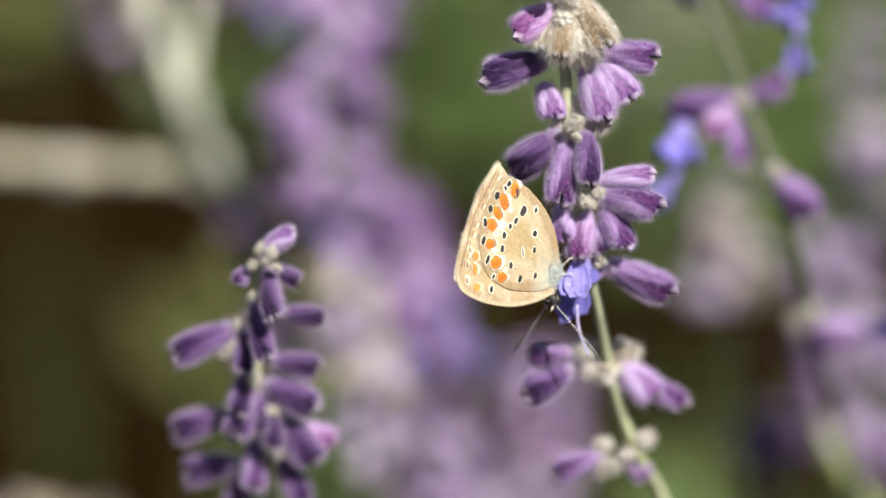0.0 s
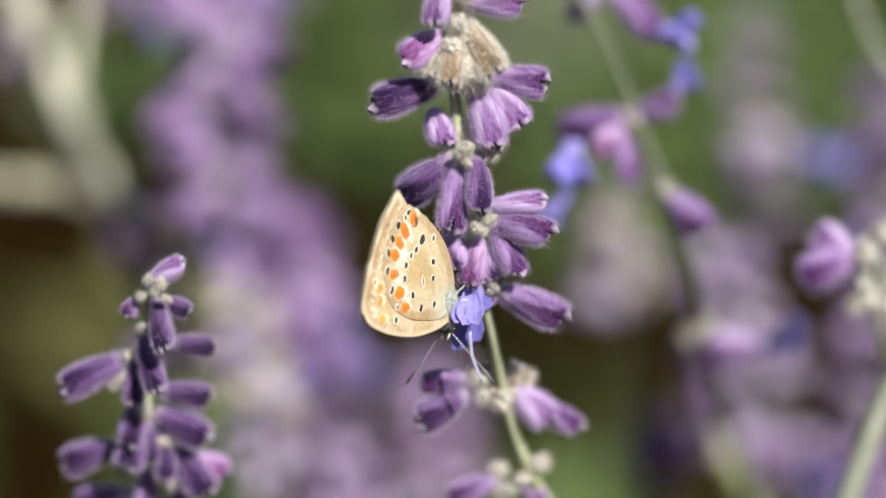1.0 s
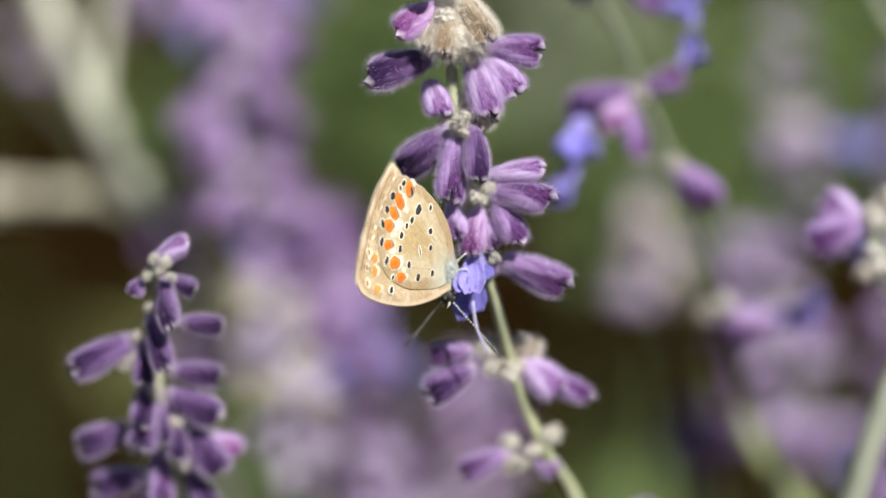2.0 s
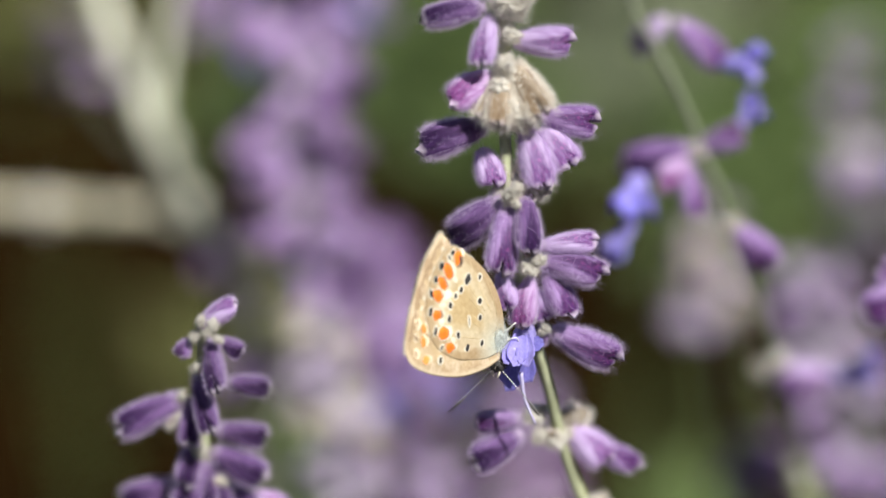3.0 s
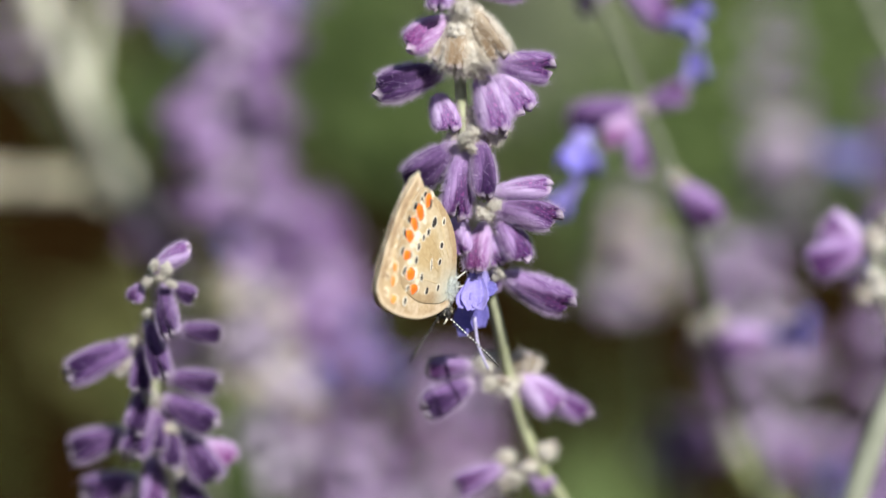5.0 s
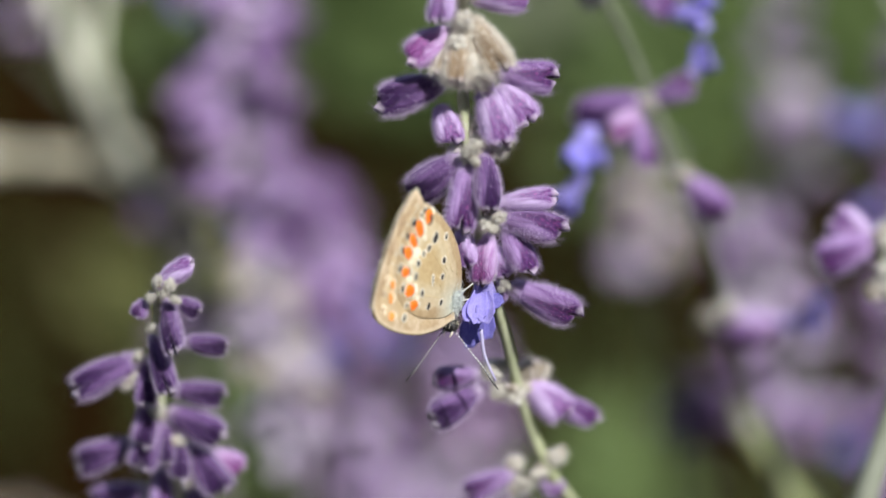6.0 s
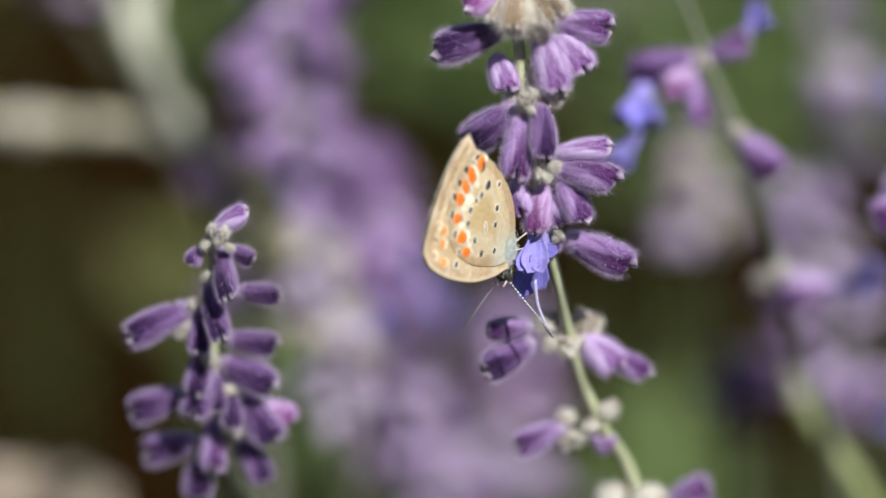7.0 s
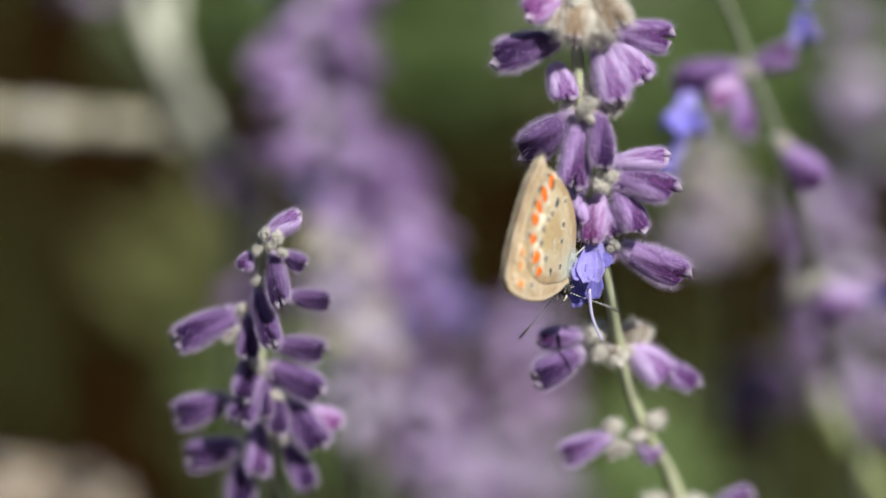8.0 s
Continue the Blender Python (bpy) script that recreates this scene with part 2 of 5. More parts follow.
def tube(name, points, radii, mat, n=24, sides=10, square=0.0):
    """A closed round or slightly four-angled tube along a smooth curve."""
    path = spline(points, n)
    rs = [np.interp(k / (n - 1), np.linspace(0, 1, len(radii)), radii) for k in range(n)]
    verts, faces = [], []
    side = Vector((1, 0.13, 0.07))
    for k, p in enumerate(path):
        way = (path[min(k + 1, n - 1)] - path[max(k - 1, 0)]).normalized()
        a = (side - way * side.dot(way)).normalized()
        b = way.cross(a)
        side = a
        for j in range(sides):
            th = 2 * math.pi * j / sides
            r = rs[k] * (1 + square * math.cos(4 * th))
            verts.append(p + a * (r * math.cos(th)) + b * (r * math.sin(th)))
    for k in range(n - 1):
        for j in range(sides):
            j2 = (j + 1) % sides
            faces.append((k * sides + j, k * sides + j2, (k + 1) * sides + j2, (k + 1) * sides + j))
    faces.append(tuple(range(sides))[::-1])
    faces.append(tuple(range((n - 1) * sides, n * sides)))
    return mesh_of(name, verts, faces, mat)


def aim(base, tip, width, roll=0.0, depth=None):
    """A pose that lays a unit shape along z from base to tip, with that width."""
    base, tip = Vector(base), Vector(tip)
    way = tip - base
    along = way.normalized()
    front = Vector((0.0, -0.94, 0.34))              # the open side of the bed
    front = (front - along * front.dot(along)).normalized()
    turn = Matrix((front.cross(along), front, along)).transposed().to_4x4()
    return Matrix.Translation(base) @ turn @ pose(0, 0, 0, 0, 0, roll) @ Matrix.Diagonal((width, depth or width, way.length, 1))


CALYX_S = (0.0, 0.05, 0.14, 0.28, 0.44, 0.60, 0.74, 0.86, 0.95, 1.0)
CALYX_R = (0.11, 0.19, 0.28, 0.37, 0.44, 0.47, 0.45, 0.37, 0.25, 0.09)
NOTCH = (0.12, 0.05, 0.22, 0.08, 0.16)


def calyx_point(s, th, rng):
    """A place on the unit calyx: a ribbed bell, narrow at its foot, that closes in two blunt lips with a notch between them."""
    k = int(rng / 1.7 + 0.5) % 5
    notch = NOTCH[k]
    c = math.cos(th)
    upper = 1.0 if c > 0 else 0.90 + 0.02 * k       # one lip is the longer
    lip = upper - notch * (1 - min(1.0, abs(c) / 0.55) ** 1.5) * upper
    r = np.interp(s, CALYX_S, CALYX_R) * (1 + 0.055 * math.cos(10 * th + rng) * math.sin(math.pi * min(s * 1.1, 1)))
    splay = 1 + notch * 2.2 * max(0.0, s - 0.6) / 0.4 * abs(c) ** 2
    hollow = 1 - 0.22 * math.exp(-(c / 0.35) ** 2) * min(1.0, max(0.0, (s - 0.2) / 0.4))
    return Vector((r * splay * c, hollow * (0.92 - 0.42 * max(0.0, s - 0.55) / 0.45) * r * math.sin(th), s * (1 - (1 - lip) * s ** 3)))


def calyx_mesh(variant, mat):
    rng = variant * 1.7
    sides = 24
    verts, faces = [], []
    rings = list(np.linspace(0, 1, 15))
    for s in rings:
        bend = 0.05 * math.sin(rng) * s * s
        for j in range(sides):
            p = calyx_point(s, 2 * math.pi * j / sides, rng)
            p += 0.02 * noise.noise_vector(p * 6 + Vector((rng * 5, 0, 0)))
            verts.append(p + Vector((bend, 0.04 * math.cos(rng * 2) * s * s, 0)))
    outer = len(rings)
    for s, shrink in ((0.985, 0.80), (0.96, 0.50), (0.94, 0.20)):
        for j in range(sides):
            p = calyx_point(s, 2 * math.pi * j / sides, rng)
            verts.append(Vector((p.x * shrink, p.y * shrink * 0.9, p.z - 0.02)))
    for k in range(outer + 2):
        for j in range(sides):
            j2 = (j + 1) % sides
            faces.append((k * sides + j, k * sides + j2, (k + 1) * sides + j2, (k + 1) * sides + j))
    faces.append(tuple(range(sides))[::-1])
    faces.append(tuple(range((outer + 2) * sides, (outer + 3) * sides)))
    return mesh_of("calyx", verts, faces, mat)


def hair_mesh(name, places, mat, length, thick, seed, lean=0.25):
    """Short tapering hairs, each a fine sliver, rooted at (place, normal) pairs."""
    rnd = random.Random(seed)
    verts, faces = [], []
    for p, nrm in places:
        jit = Vector((rnd.gauss(0, 1), rnd.gauss(0, 1), rnd.gauss(0, 1)))
        way = (nrm + jit * lean).normalized()
        across = way.cross(jit).normalized() * thick
        ln = length * rnd.uniform(0.35, 1.15)
        i = len(verts)
        verts += [p - across, p + across, p + way * ln + jit * (0.1 * ln)]
        faces.append((i, i + 1, i + 2))
    return mesh_of(name, verts, faces, mat)


def calyx_hairs(variant, count, mat, length=0.18, thick=0.0024, lean=0.30):
    """Down all over a calyx, thinner in the channels."""
    rng = variant * 1.7
    rnd = random.Random(variant * 31 + count)
    places = []
    for _ in range(count):
        s, th = rnd.uniform(0.02, 1.0), rnd.uniform(0, 2 * math.pi)
        p = calyx_point(s, th, rng)
        if s > 0.2 and abs(p.x) < 0.33 and rnd.random() < 0.93:
            continue
        q = calyx_point(s, th + 0.05, rng) - p
        up = calyx_point(min(s + 0.03, 1), th, rng) - calyx_point(max(s - 0.03, 0), th, rng)
        nrm = q.cross(up).normalized()
        nrm = Vector((nrm.x, nrm.y, nrm.z * 0.3 + 0.12))
        bend = 0.05 * math.sin(rng) * s * s
        places.append((p + Vector((bend, 0.04 * math.cos(rng * 2) * s * s, 0)), nrm))
    return hair_mesh("hairs", places, mat, length, thick * (1500 / count) ** 0.35, variant, lean)


def lump(p, seed):
    """Radius of a crumpled tuft in the direction p: ridges and hollows at three sizes."""
    o = Vector((seed * 7.1, seed * 3.3, 0))
    ridge = 1 - 2 * abs(noise.noise(p * 3.4 + o))
    return 0.56 + 0.55 * noise.noise(p * 1.8 - o) + 0.34 * ridge + 0.16 * noise.noise(p * 8 + o)


def wool_mesh(seed, mat):
    bm = bmesh.new()
    bmesh.ops.create_icosphere(bm, subdivisions=4, radius=1.0)
    for v in bm.verts:
        v.co *= lump(v.co, seed)
    me = bpy.data.meshes.new("wool_tuft")
    bm.to_mesh(me)
    bm.free()
    me.polygons.foreach_set("use_smooth", [True] * len(me.polygons))
    me.materials.append(mat)
    return me


def wool_hairs(seed, count, mat):
    rnd = random.Random(seed + 77)
    places = []
    for _ in range(count):
        d = Vector((rnd.gauss(0, 1), rnd.gauss(0, 1), rnd.gauss(0, 1))).normalized()
        places.append((d * lump(d, seed), d))
    return hair_mesh("hairs", places, mat, 0.75, 0.012 * (700 / count) ** 0.35, seed, 0.7)


SHARED = {}


def shared(key, build):
    if key not in SHARED:
        SHARED[key] = build()
    return SHARED[key]


COUNT = [0]


def calyx(spike, base, tip, width, tint, hairs=6000, roll=None):
    """One bell-shaped calyx from base to tip (mm, in the world) on a spike."""
    COUNT[0] += 1
    variant = COUNT[0] % 5
    origin = spike.location
    b, t = Vector(base) * 0.001 - origin, Vector(tip) * 0.001 - origin
    body = part("calyx", shared(("calyx", variant, tint), lambda: calyx_mesh(variant, TINTS[tint])), spike,
                aim(b, t, width * 0.00103, (COUNT[0] * 67) % 70 - 35 if roll is None else roll))
    if hairs:
        fur = HAIR_PALE if tint in ("dried", "cream") else HAIR
        part("hairs", shared(("chairs", variant, hairs, fur.name), lambda: calyx_hairs(variant, hairs, fur) if fur == HAIR else calyx_hairs(variant, hairs, fur, 0.28, 0.0075, 0.4)), body, kind="stuff")
    return body


def wool(spike, centre, radius, hairs=2200, tall=1.0):
    """A tuft of cream wool (mm, in the world) on a spike's node."""
    COUNT[0] += 1
    seed = COUNT[0] % 6
    c = Vector(centre) * 0.001 - spike.location
    turn = pose(0, 0, 0, COUNT[0] * 37 % 360, COUNT[0] * 91 % 360, 0)
    body = part("wool_tuft", shared(("wool", seed), lambda: wool_mesh(seed, WOOL)), spike,
                Matrix.Translation(c) @ turn @ Matrix.Diagonal((radius * 0.0012, radius * 0.0008, radius * 0.00115 * tall, 1)))
    if hairs:
        part("hairs", shared(("whairs", seed, hairs), lambda: wool_hairs(seed, hairs, HAIR_PALE)), body, kind="stuff")
    return body


def lobe_mesh(name, mat, length, width, curl, seed, cup=0.25):
    """A thick, cupped petal lobe with an uneven rim, from the origin along z."""
    nu, nv = 11, 11
    rnd = Vector((seed, seed * 2.0, 0))
    verts, faces = [], []
    for side in (0, 1):
        for i in range(nv):
            v = i / (nv - 1)
            half = width * 0.5 * (0.35 + 0.65 * math.sin(math.pi * min(v * 0.62 + 0.12, 1)))
            for j in range(nu):
                u = j / (nu - 1) * 2 - 1
                end = 1 - 0.22 * v * v * u * u - 0.09 * v * (0.5 + noise.noise(Vector((u * 2.6, 0.3, 0)) + rnd))
                y = curl * v * v * length + cup * width * (u * u - 0.4) + 0.10 * width * v * noise.noise(Vector((u * 2.2, v * 3, 0)) + rnd)
                verts.append((half * u * (1 + 0.10 * noise.noise(Vector((v * 4, u, 5)) + rnd)), y + (0.04 * width if side else 0), length * v * end))
    n = nu * nv
    for i in range(nv - 1):
        for j in range(nu - 1):
            a = i * nu + j
            faces.append((a, a + 1, a + nu + 1, a + nu))
            faces.append((n + a, n + a + nu, n + a + nu + 1, n + a + 1))
    rim = [j for j in range(nu)] + [i * nu + nu - 1 for i in range(1, nv)] + [(nv - 1) * nu + j for j in range(nu - 2, -1, -1)] + [i * nu for i in range(nv - 2, 0, -1)]
    for a, b in zip(rim, rim[1:] + rim[:1]):
        faces.append((b, a, n + a, n + b))
    return mesh_of(name, verts, faces, mat)


def corolla(spike, base, mouth, size, roll=0.0, pale=False):
    """A blue two-lipped flower: a tube from base to mouth (mm) and petal lobes of that size round the mouth."""
    origin = spike.location
    b, m = Vector(base) * 0.001 - origin, Vector(mouth) * 0.001 - origin
    body = part("corolla", shared("tube", lambda: calyx_mesh(9, PETAL_PALE)), spike, aim(b, m, size * 0.0007, roll), "blue-violet two-lipped flower")
    turn = aim(m, m + (m - b), 1.0, roll)
    turn = Matrix.LocRotScale(turn.translation, turn.to_quaternion(), (0.001 * size,) * 3)
    inv = body.matrix_basis.inverted()
    for k, (ang, tilt, ln, wd) in enumerate(((180, 20, 0.95, 1.0), (80, 50, 0.85, 0.78), (280, 50, 0.75, 0.72), (0, 55, 0.55, 0.8))):
        me = shared(("lobe", k, pale), lambda: lobe_mesh("petal", PETAL_PALE if pale or k in (1, 2, 3) else PETAL, ln, wd, 0.18, k))
        part("petal", me, body, inv @ turn @ pose(0, 0, 0, 0, 0, ang) @ pose(0, 0.1, -0.15, -tilt, 0, 0))
    return body


def bloom(spike, base, mouth, width, petals):
    """An open two-lipped flower (mm): a tube from base to mouth, and petals as (foot, tip, width, material)."""
    o = spike.location
    b, m = Vector(base) * 0.001 - o, Vector(mouth) * 0.001 - o
    body = part("corolla", shared("tube", lambda: calyx_mesh(9, PETAL_PALE)), spike, aim(b, m, width * 0.001), "blue-violet two-lipped flower")
    inv = body.matrix_basis.inverted()
    for k, (foot, tip, wide, mat) in enumerate(petals):
        me = lobe_mesh("petal", mat, 1.0, 1.0, 0.10 - 0.05 * (k % 2), k + 3, 0.12)
        part("petal", me, body, inv @ aim(Vector(foot) * 0.001 - o, Vector(tip) * 0.001 - o, wide * 0.001, 12 * (k % 3) - 12))
    return body


def style(spike, base, tip):
    """The pale thread that hangs out of a flower (mm)."""
    o = spike.location
    b, t = Vector(base) * 0.001 - o, Vector(tip) * 0.001 - o
    return part("style", tube("style", [b, b.lerp(t, 0.5) + Vector((-0.0004, 0, 0)), t], (0.00022, 0.00018, 0.00014), THREAD, 12, 7), spike, label="pale lilac thread")


def to_ground(points, dx=0.0, dy=0.0):
    """Carries a stem's way (mm, top first) on down to the ground."""
    x, y, z = points[-1]
    return list(points) + [(x + dx * 0.35, y + dy * 0.35, z * 0.62), (x + dx * 0.8, y + dy * 0.8, z * 0.25), (x + dx, y + dy, -8)]


def node(spike, centre, radius, hairs=2200):
    """A cream woolly node: a crumpled tuft with a short empty calyx standing out of it (mm)."""
    wool(spike, centre, radius * 0.85, hairs)
    rnd = random.Random(COUNT[0])
    d = Vector((rnd.gauss(0, 1), rnd.gauss(-0.3, 0.6), rnd.gauss(0.1, 0.8))).normalized()
    c = Vector(centre)
    calyx(spike, c - d * radius * 0.2, c + d * radius * rnd.uniform(1.0, 1.5), radius * rnd.uniform(0.8, 1.15), "cream", 700)


def flower_spike(points, radii, label, dx=0.0, dy=0.0, mat=None, group="flower spikes"):
    """A spike with its stem (mm, top first); the things on it are added by calyx(), wool() and corolla()."""
    way = to_ground(points, dx, dy)
    x, y, _ = way[-1]
    spike = thing("flower_spike", x * 0.001, y * 0.001, 0.0, label, "flower", group)
    local = [Vector(p) * 0.001 - spike.location for p in way]
    part("stem", tube("stem", local, [r * 0.001 for r in radii], mat or STEM, 60, 12, 0.07), spike)
    return spike


def blurred_spike(points, label, seed, whorls, per, tints, length=7.5, width=3.4, wools=0.4, blue=0.0, radius=1.0, spread=1.0, only=1.0):
    """A spike farther off: whorls of calyxes at even steps down its stem."""
    rnd = random.Random(seed)
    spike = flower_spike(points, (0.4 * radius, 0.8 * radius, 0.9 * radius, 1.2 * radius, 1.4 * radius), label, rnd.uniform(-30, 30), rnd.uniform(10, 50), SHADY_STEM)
    way = spline(points, 60)
    for k in range(whorls):
        u = (k + 0.5) / whorls * only
        p = way[min(59, int(u * 60))]
        turn = rnd.uniform(0, 360)
        grow = (0.65 + 0.5 * min(1, u * 2.2)) * spread
        for j in range(per):
            az = radians(turn + j * 360 / per + rnd.uniform(-18, 18))
            el = rnd.uniform(-0.75, 0.55)
            d = Vector((math.cos(az) * math.cos(el), math.sin(az) * math.cos(el), math.sin(el)))
            b = p + Vector((0, 0, rnd.uniform(-2.2, 2.2) * (1.9 if spread > 1 else 1.0))) + d * 0.9
            calyx(spike, b, b + d * length * grow * rnd.uniform(0.8, 1.15), width * rnd.uniform(0.85, 1.15) * min(grow, 1.1), rnd.choice(tints), 260)
            if rnd.random() < blue:
                e = b + d * length * grow
                corolla(spike, e - d * 1.5, e + d * 2.0 + Vector((0, 0, -1)), 3.6, rnd.uniform(0, 360), True)
        if rnd.random() < wools:
            wool(spike, p, rnd.uniform(1.3, 2.2), 120)
    return spike


def leaf_mesh(name, count, spread, mat, size, seed, tall=1.0, low=0.93):
    """Many narrow folded leaves on short shoots inside an uneven crown."""
    rnd = random.Random(seed)
    verts, faces = [], []
    centres = [Vector((rnd.gauss(0, 0.45), rnd.gauss(0, 0.45), rnd.uniform(low, 1.0))) for _ in range(max(4, count // 60))]
    for k in range(count):
        c = centres[k % len(centres)]
        p = Vector((c.x * spread, c.y * spread, c.z * tall)) + Vector([rnd.gauss(0, 0.16) * spread for _ in range(3)])
        p.z = max(0.01, p.z)
        way = Vector((rnd.gauss(0, 1), rnd.gauss(0, 1), rnd.uniform(-0.2, 1.0))).normalized()
        across = way.cross(Vector((rnd.gauss(0, 1), rnd.gauss(0, 1), rnd.gauss(0, 1)))).normalized()
        fold = way.cross(across)
        ln, wd = size * rnd.uniform(0.6, 1.3), size * rnd.uniform(0.12, 0.2)
        i = len(verts)
        for s, h in ((0, 0.15), (0.3, 0.9), (0.65, 0.85), (1.0, 0.05)):
            q = p + way * ln * s - fold * (0.12 * ln * s * s)
            verts += [q - across * wd * h + fold * wd * 0.3, q, q + across * wd * h + fold * wd * 0.3]
        for s in range(3):
            a = i + s * 3
            faces += [(a, a + 1, a + 4, a + 3), (a + 1, a + 2, a + 5, a + 4)]
    return mesh_of(name, verts, faces, mat)


def leafy_shrub(x, y, spread, tall, mat, count, size, seed, label):
    """A low leafy plant (metres) on the ground: a few bare stems and a crown of leaves."""
    rnd = random.Random(seed)
    shrub = thing("leafy_plant", x, y, 0, label, "plant", "leafy plants")
    for k in range(4):
        a = rnd.uniform(0, 6.28)
        r = rnd.uniform(0.2, 0.8) * spread
        top = (r * math.cos(a), r * math.sin(a), tall * rnd.uniform(0.6, 0.95))
        part("stem", tube("stem", [(0, 0, -0.01), (top[0] * 0.3, top[1] * 0.3, top[2] * 0.5), top], (0.0013, 0.001, 0.0006), LEAF, 10, 6), shrub)
    part("foliage", leaf_mesh("foliage", count, spread, mat, size, seed, tall), shrub, kind="stuff")
    return shrub


# ---- ground ----
def ground_sheet():
    edges = [-3000, -300, -40, -8, -3] + list(np.linspace(-2, 4, 90)) + [6, 12, 45, 300, 3000]
    xs = [-3000, -300, -40, -8, -3] + list(np.linspace(-2, 2, 60)) + [3, 8, 40, 300, 3000]
    verts, faces = [], []
    for y in edges:
        for x in xs:
            near = abs(x) <= 2 and -2 <= y <= 4
            z = 0.03 * noise.noise(Vector((x * 2.3, y * 2.3, 0))) + 0.018 * noise.noise(Vector((x * 9, y * 9, 3))) - 0.02 if near else -0.02
            verts.append((x, y, z))
    n = len(xs)
    for i in range(len(edges) - 1):
        for j in range(n - 1):
            faces.append((i * n + j, i * n + j + 1, (i + 1) * n + j + 1, (i + 1) * n + j))
    return tagged(new("ground", mesh_of("ground", verts, faces, SOIL)), "bare brown garden soil under the flowers, coloured darker for the plants' shade", "ground", kind="structure")


ground_sheet()


# ---- plants ----
# the spike on which the butterfly sits
main = flower_spike([(13.5, -8.3, 586.0), (13.5, -8.0, 581.7), (13.7, -7.6, 575.5), (13.5, -7.2, 567.9), (14.2, -10.3, 558.7), (14.6, -10.1, 554.2), (15.5, -9.7, 548.3), (16.9, -8.1, 542.6), (18.1, -5.9, 537.2), (19.1, -3.7, 531.8), (21.0, -2.0, 525.0), (22.9, -1.1, 520.1), (25.8, 2.7, 514.3), (28.2, 3.5, 508.1)],
    (0.5, 0.55, 0.6, 0.65, 0.65, 0.65, 0.65, 0.7, 0.75, 0.8, 0.9, 1.0), "upright grey-green sage stem with furry purple calyxes and a blue flower", 25, 30, FRESH_STEM)
calyx(main, (12.4, -8.1, 582.4), (11.0, -7.5, 588.1), 2.9, "lilac")
calyx(main, (14.2, -8.1, 583.6), (17.9, -7.3, 586.4), 2.7, "purple")
calyx(main, (11.8, -8.0, 581.7), (4.5, -9.5, 580.6), 3.0, "deep")
calyx(main, (12.2, -8.0, 580.8), (10.9, -12.5, 575.9), 2.8, "lilac")
calyx(main, (14.4, -7.7, 577.9), (21.5, -8.7, 577.8), 3.3, "lilac")
calyx(main, (12.4, -7.5, 574.2), (7.3, -11.4, 572.0), 3.7, "pink")
calyx(main, (14.6, -7.6, 575.4), (17.9, -13.0, 570.6), 3.0, "dried")
calyx(main, (13.6, -7.6, 575.0), (12.7, -13.3, 569.6), 2.7, "dried")
calyx(main, (13.2, -7.5, 574.4), (10.9, -11.9, 570.1), 2.6, "cream")
calyx(main, (15.6, -7.5, 574.8), (15.8, -10.9, 570.3), 2.4, "cream")
calyx(main, (11.6, -7.2, 568.5), (3.7, -9.9, 567.0), 3.9, "deep")
calyx(main, (17.4, -7.2, 569.4), (24.0, -8.3, 568.7), 3.4, "purple")
calyx(main, (15.7, -7.2, 568.4), (17.8, -12.9, 562.5), 3.6, "lilac")
calyx(main, (17.5, -7.1, 568.1), (20.7, -10.2, 564.2), 3.7, "lilac")
calyx(main, (11.0, -7.1, 565.9), (12.4, -10.2, 562.1), 3.2, "lilac")
wool(main, (14.1, -9.0, 581.8), 1.8)
wool(main, (16.0, -9.0, 582.5), 1.1)
wool(main, (14.9, -10.1, 569.7), 1.7)
wool(main, (12.0, -10.2, 570.3), 1.2)
wool(main, (13.0, -11.1, 570.0), 1.2)
wool(main, (16.1, -9.2, 570.2), 1.3)
wool(main, (16.2, -8.7, 562.4), 1.2)
wool(main, (15.2, -8.8, 563.9), 0.9)
wool(main, (17.3, -10.6, 561.9), 0.9)
wool(main, (13.0, -8.7, 561.0), 1.1)
wool(main, (14.4, -8.8, 578.8), 1.0)
wool(main, (13.5, -9.6, 575.6), 1.2)
wool(main, (13.1, -10.4, 573.6), 1.0, 1900)
wool(main, (15.1, -9.4, 573.4), 1.1, 1900)
wool(main, (14.3, -11.2, 571.3), 1.1, 1900)
wool(main, (12.5, -10.2, 570.8), 1.0, 1900)
wool(main, (16.7, -8.3, 571.2), 0.9, 1900)
wool(main, (13.8, -9.5, 575.2), 1.0, 1900)
node(main, (16.3, -9.7, 562.7), 0.9)
node(main, (15.4, -8.8, 563.6), 0.7)
calyx(main, (14.8, -8.6, 564.6), (18.3, -11.0, 561.6), 2.7, "cream", 3000)
calyx(main, (14.4, -8.6, 563.8), (16.2, -11.4, 560.6), 2.3, "cream", 3000)
wool(main, (16.6, -10.6, 563.4), 1.3)
calyx(main, (13.4, -10.5, 560.9), (6.8, -8.7, 555.9), 4.0, "deep")
calyx(main, (13.5, -10.5, 560.7), (12.7, -13.5, 553.0), 3.3, "purple")
calyx(main, (15.5, -10.5, 561.8), (16.1, -14.3, 555.5), 3.0, "deep")
calyx(main, (17.1, -10.1, 555.6), (23.6, -11.0, 556.3), 2.6, "lilac")
calyx(main, (17.0, -10.0, 553.9), (24.5, -13.4, 552.9), 3.6, "purple")
calyx(main, (17.8, -10.0, 552.8), (20.4, -13.3, 548.2), 3.3, "purple")
calyx(main, (12.9, -10.0, 552.8), (13.7, -12.1, 548.7), 2.8, "lilac")
calyx(main, (16.0, -9.9, 552.1), (14.8, -13.4, 547.1), 3.1, "pink")
calyx(main, (16.6, -9.9, 550.6), (17.6, -11.7, 547.4), 2.8, "lilac")
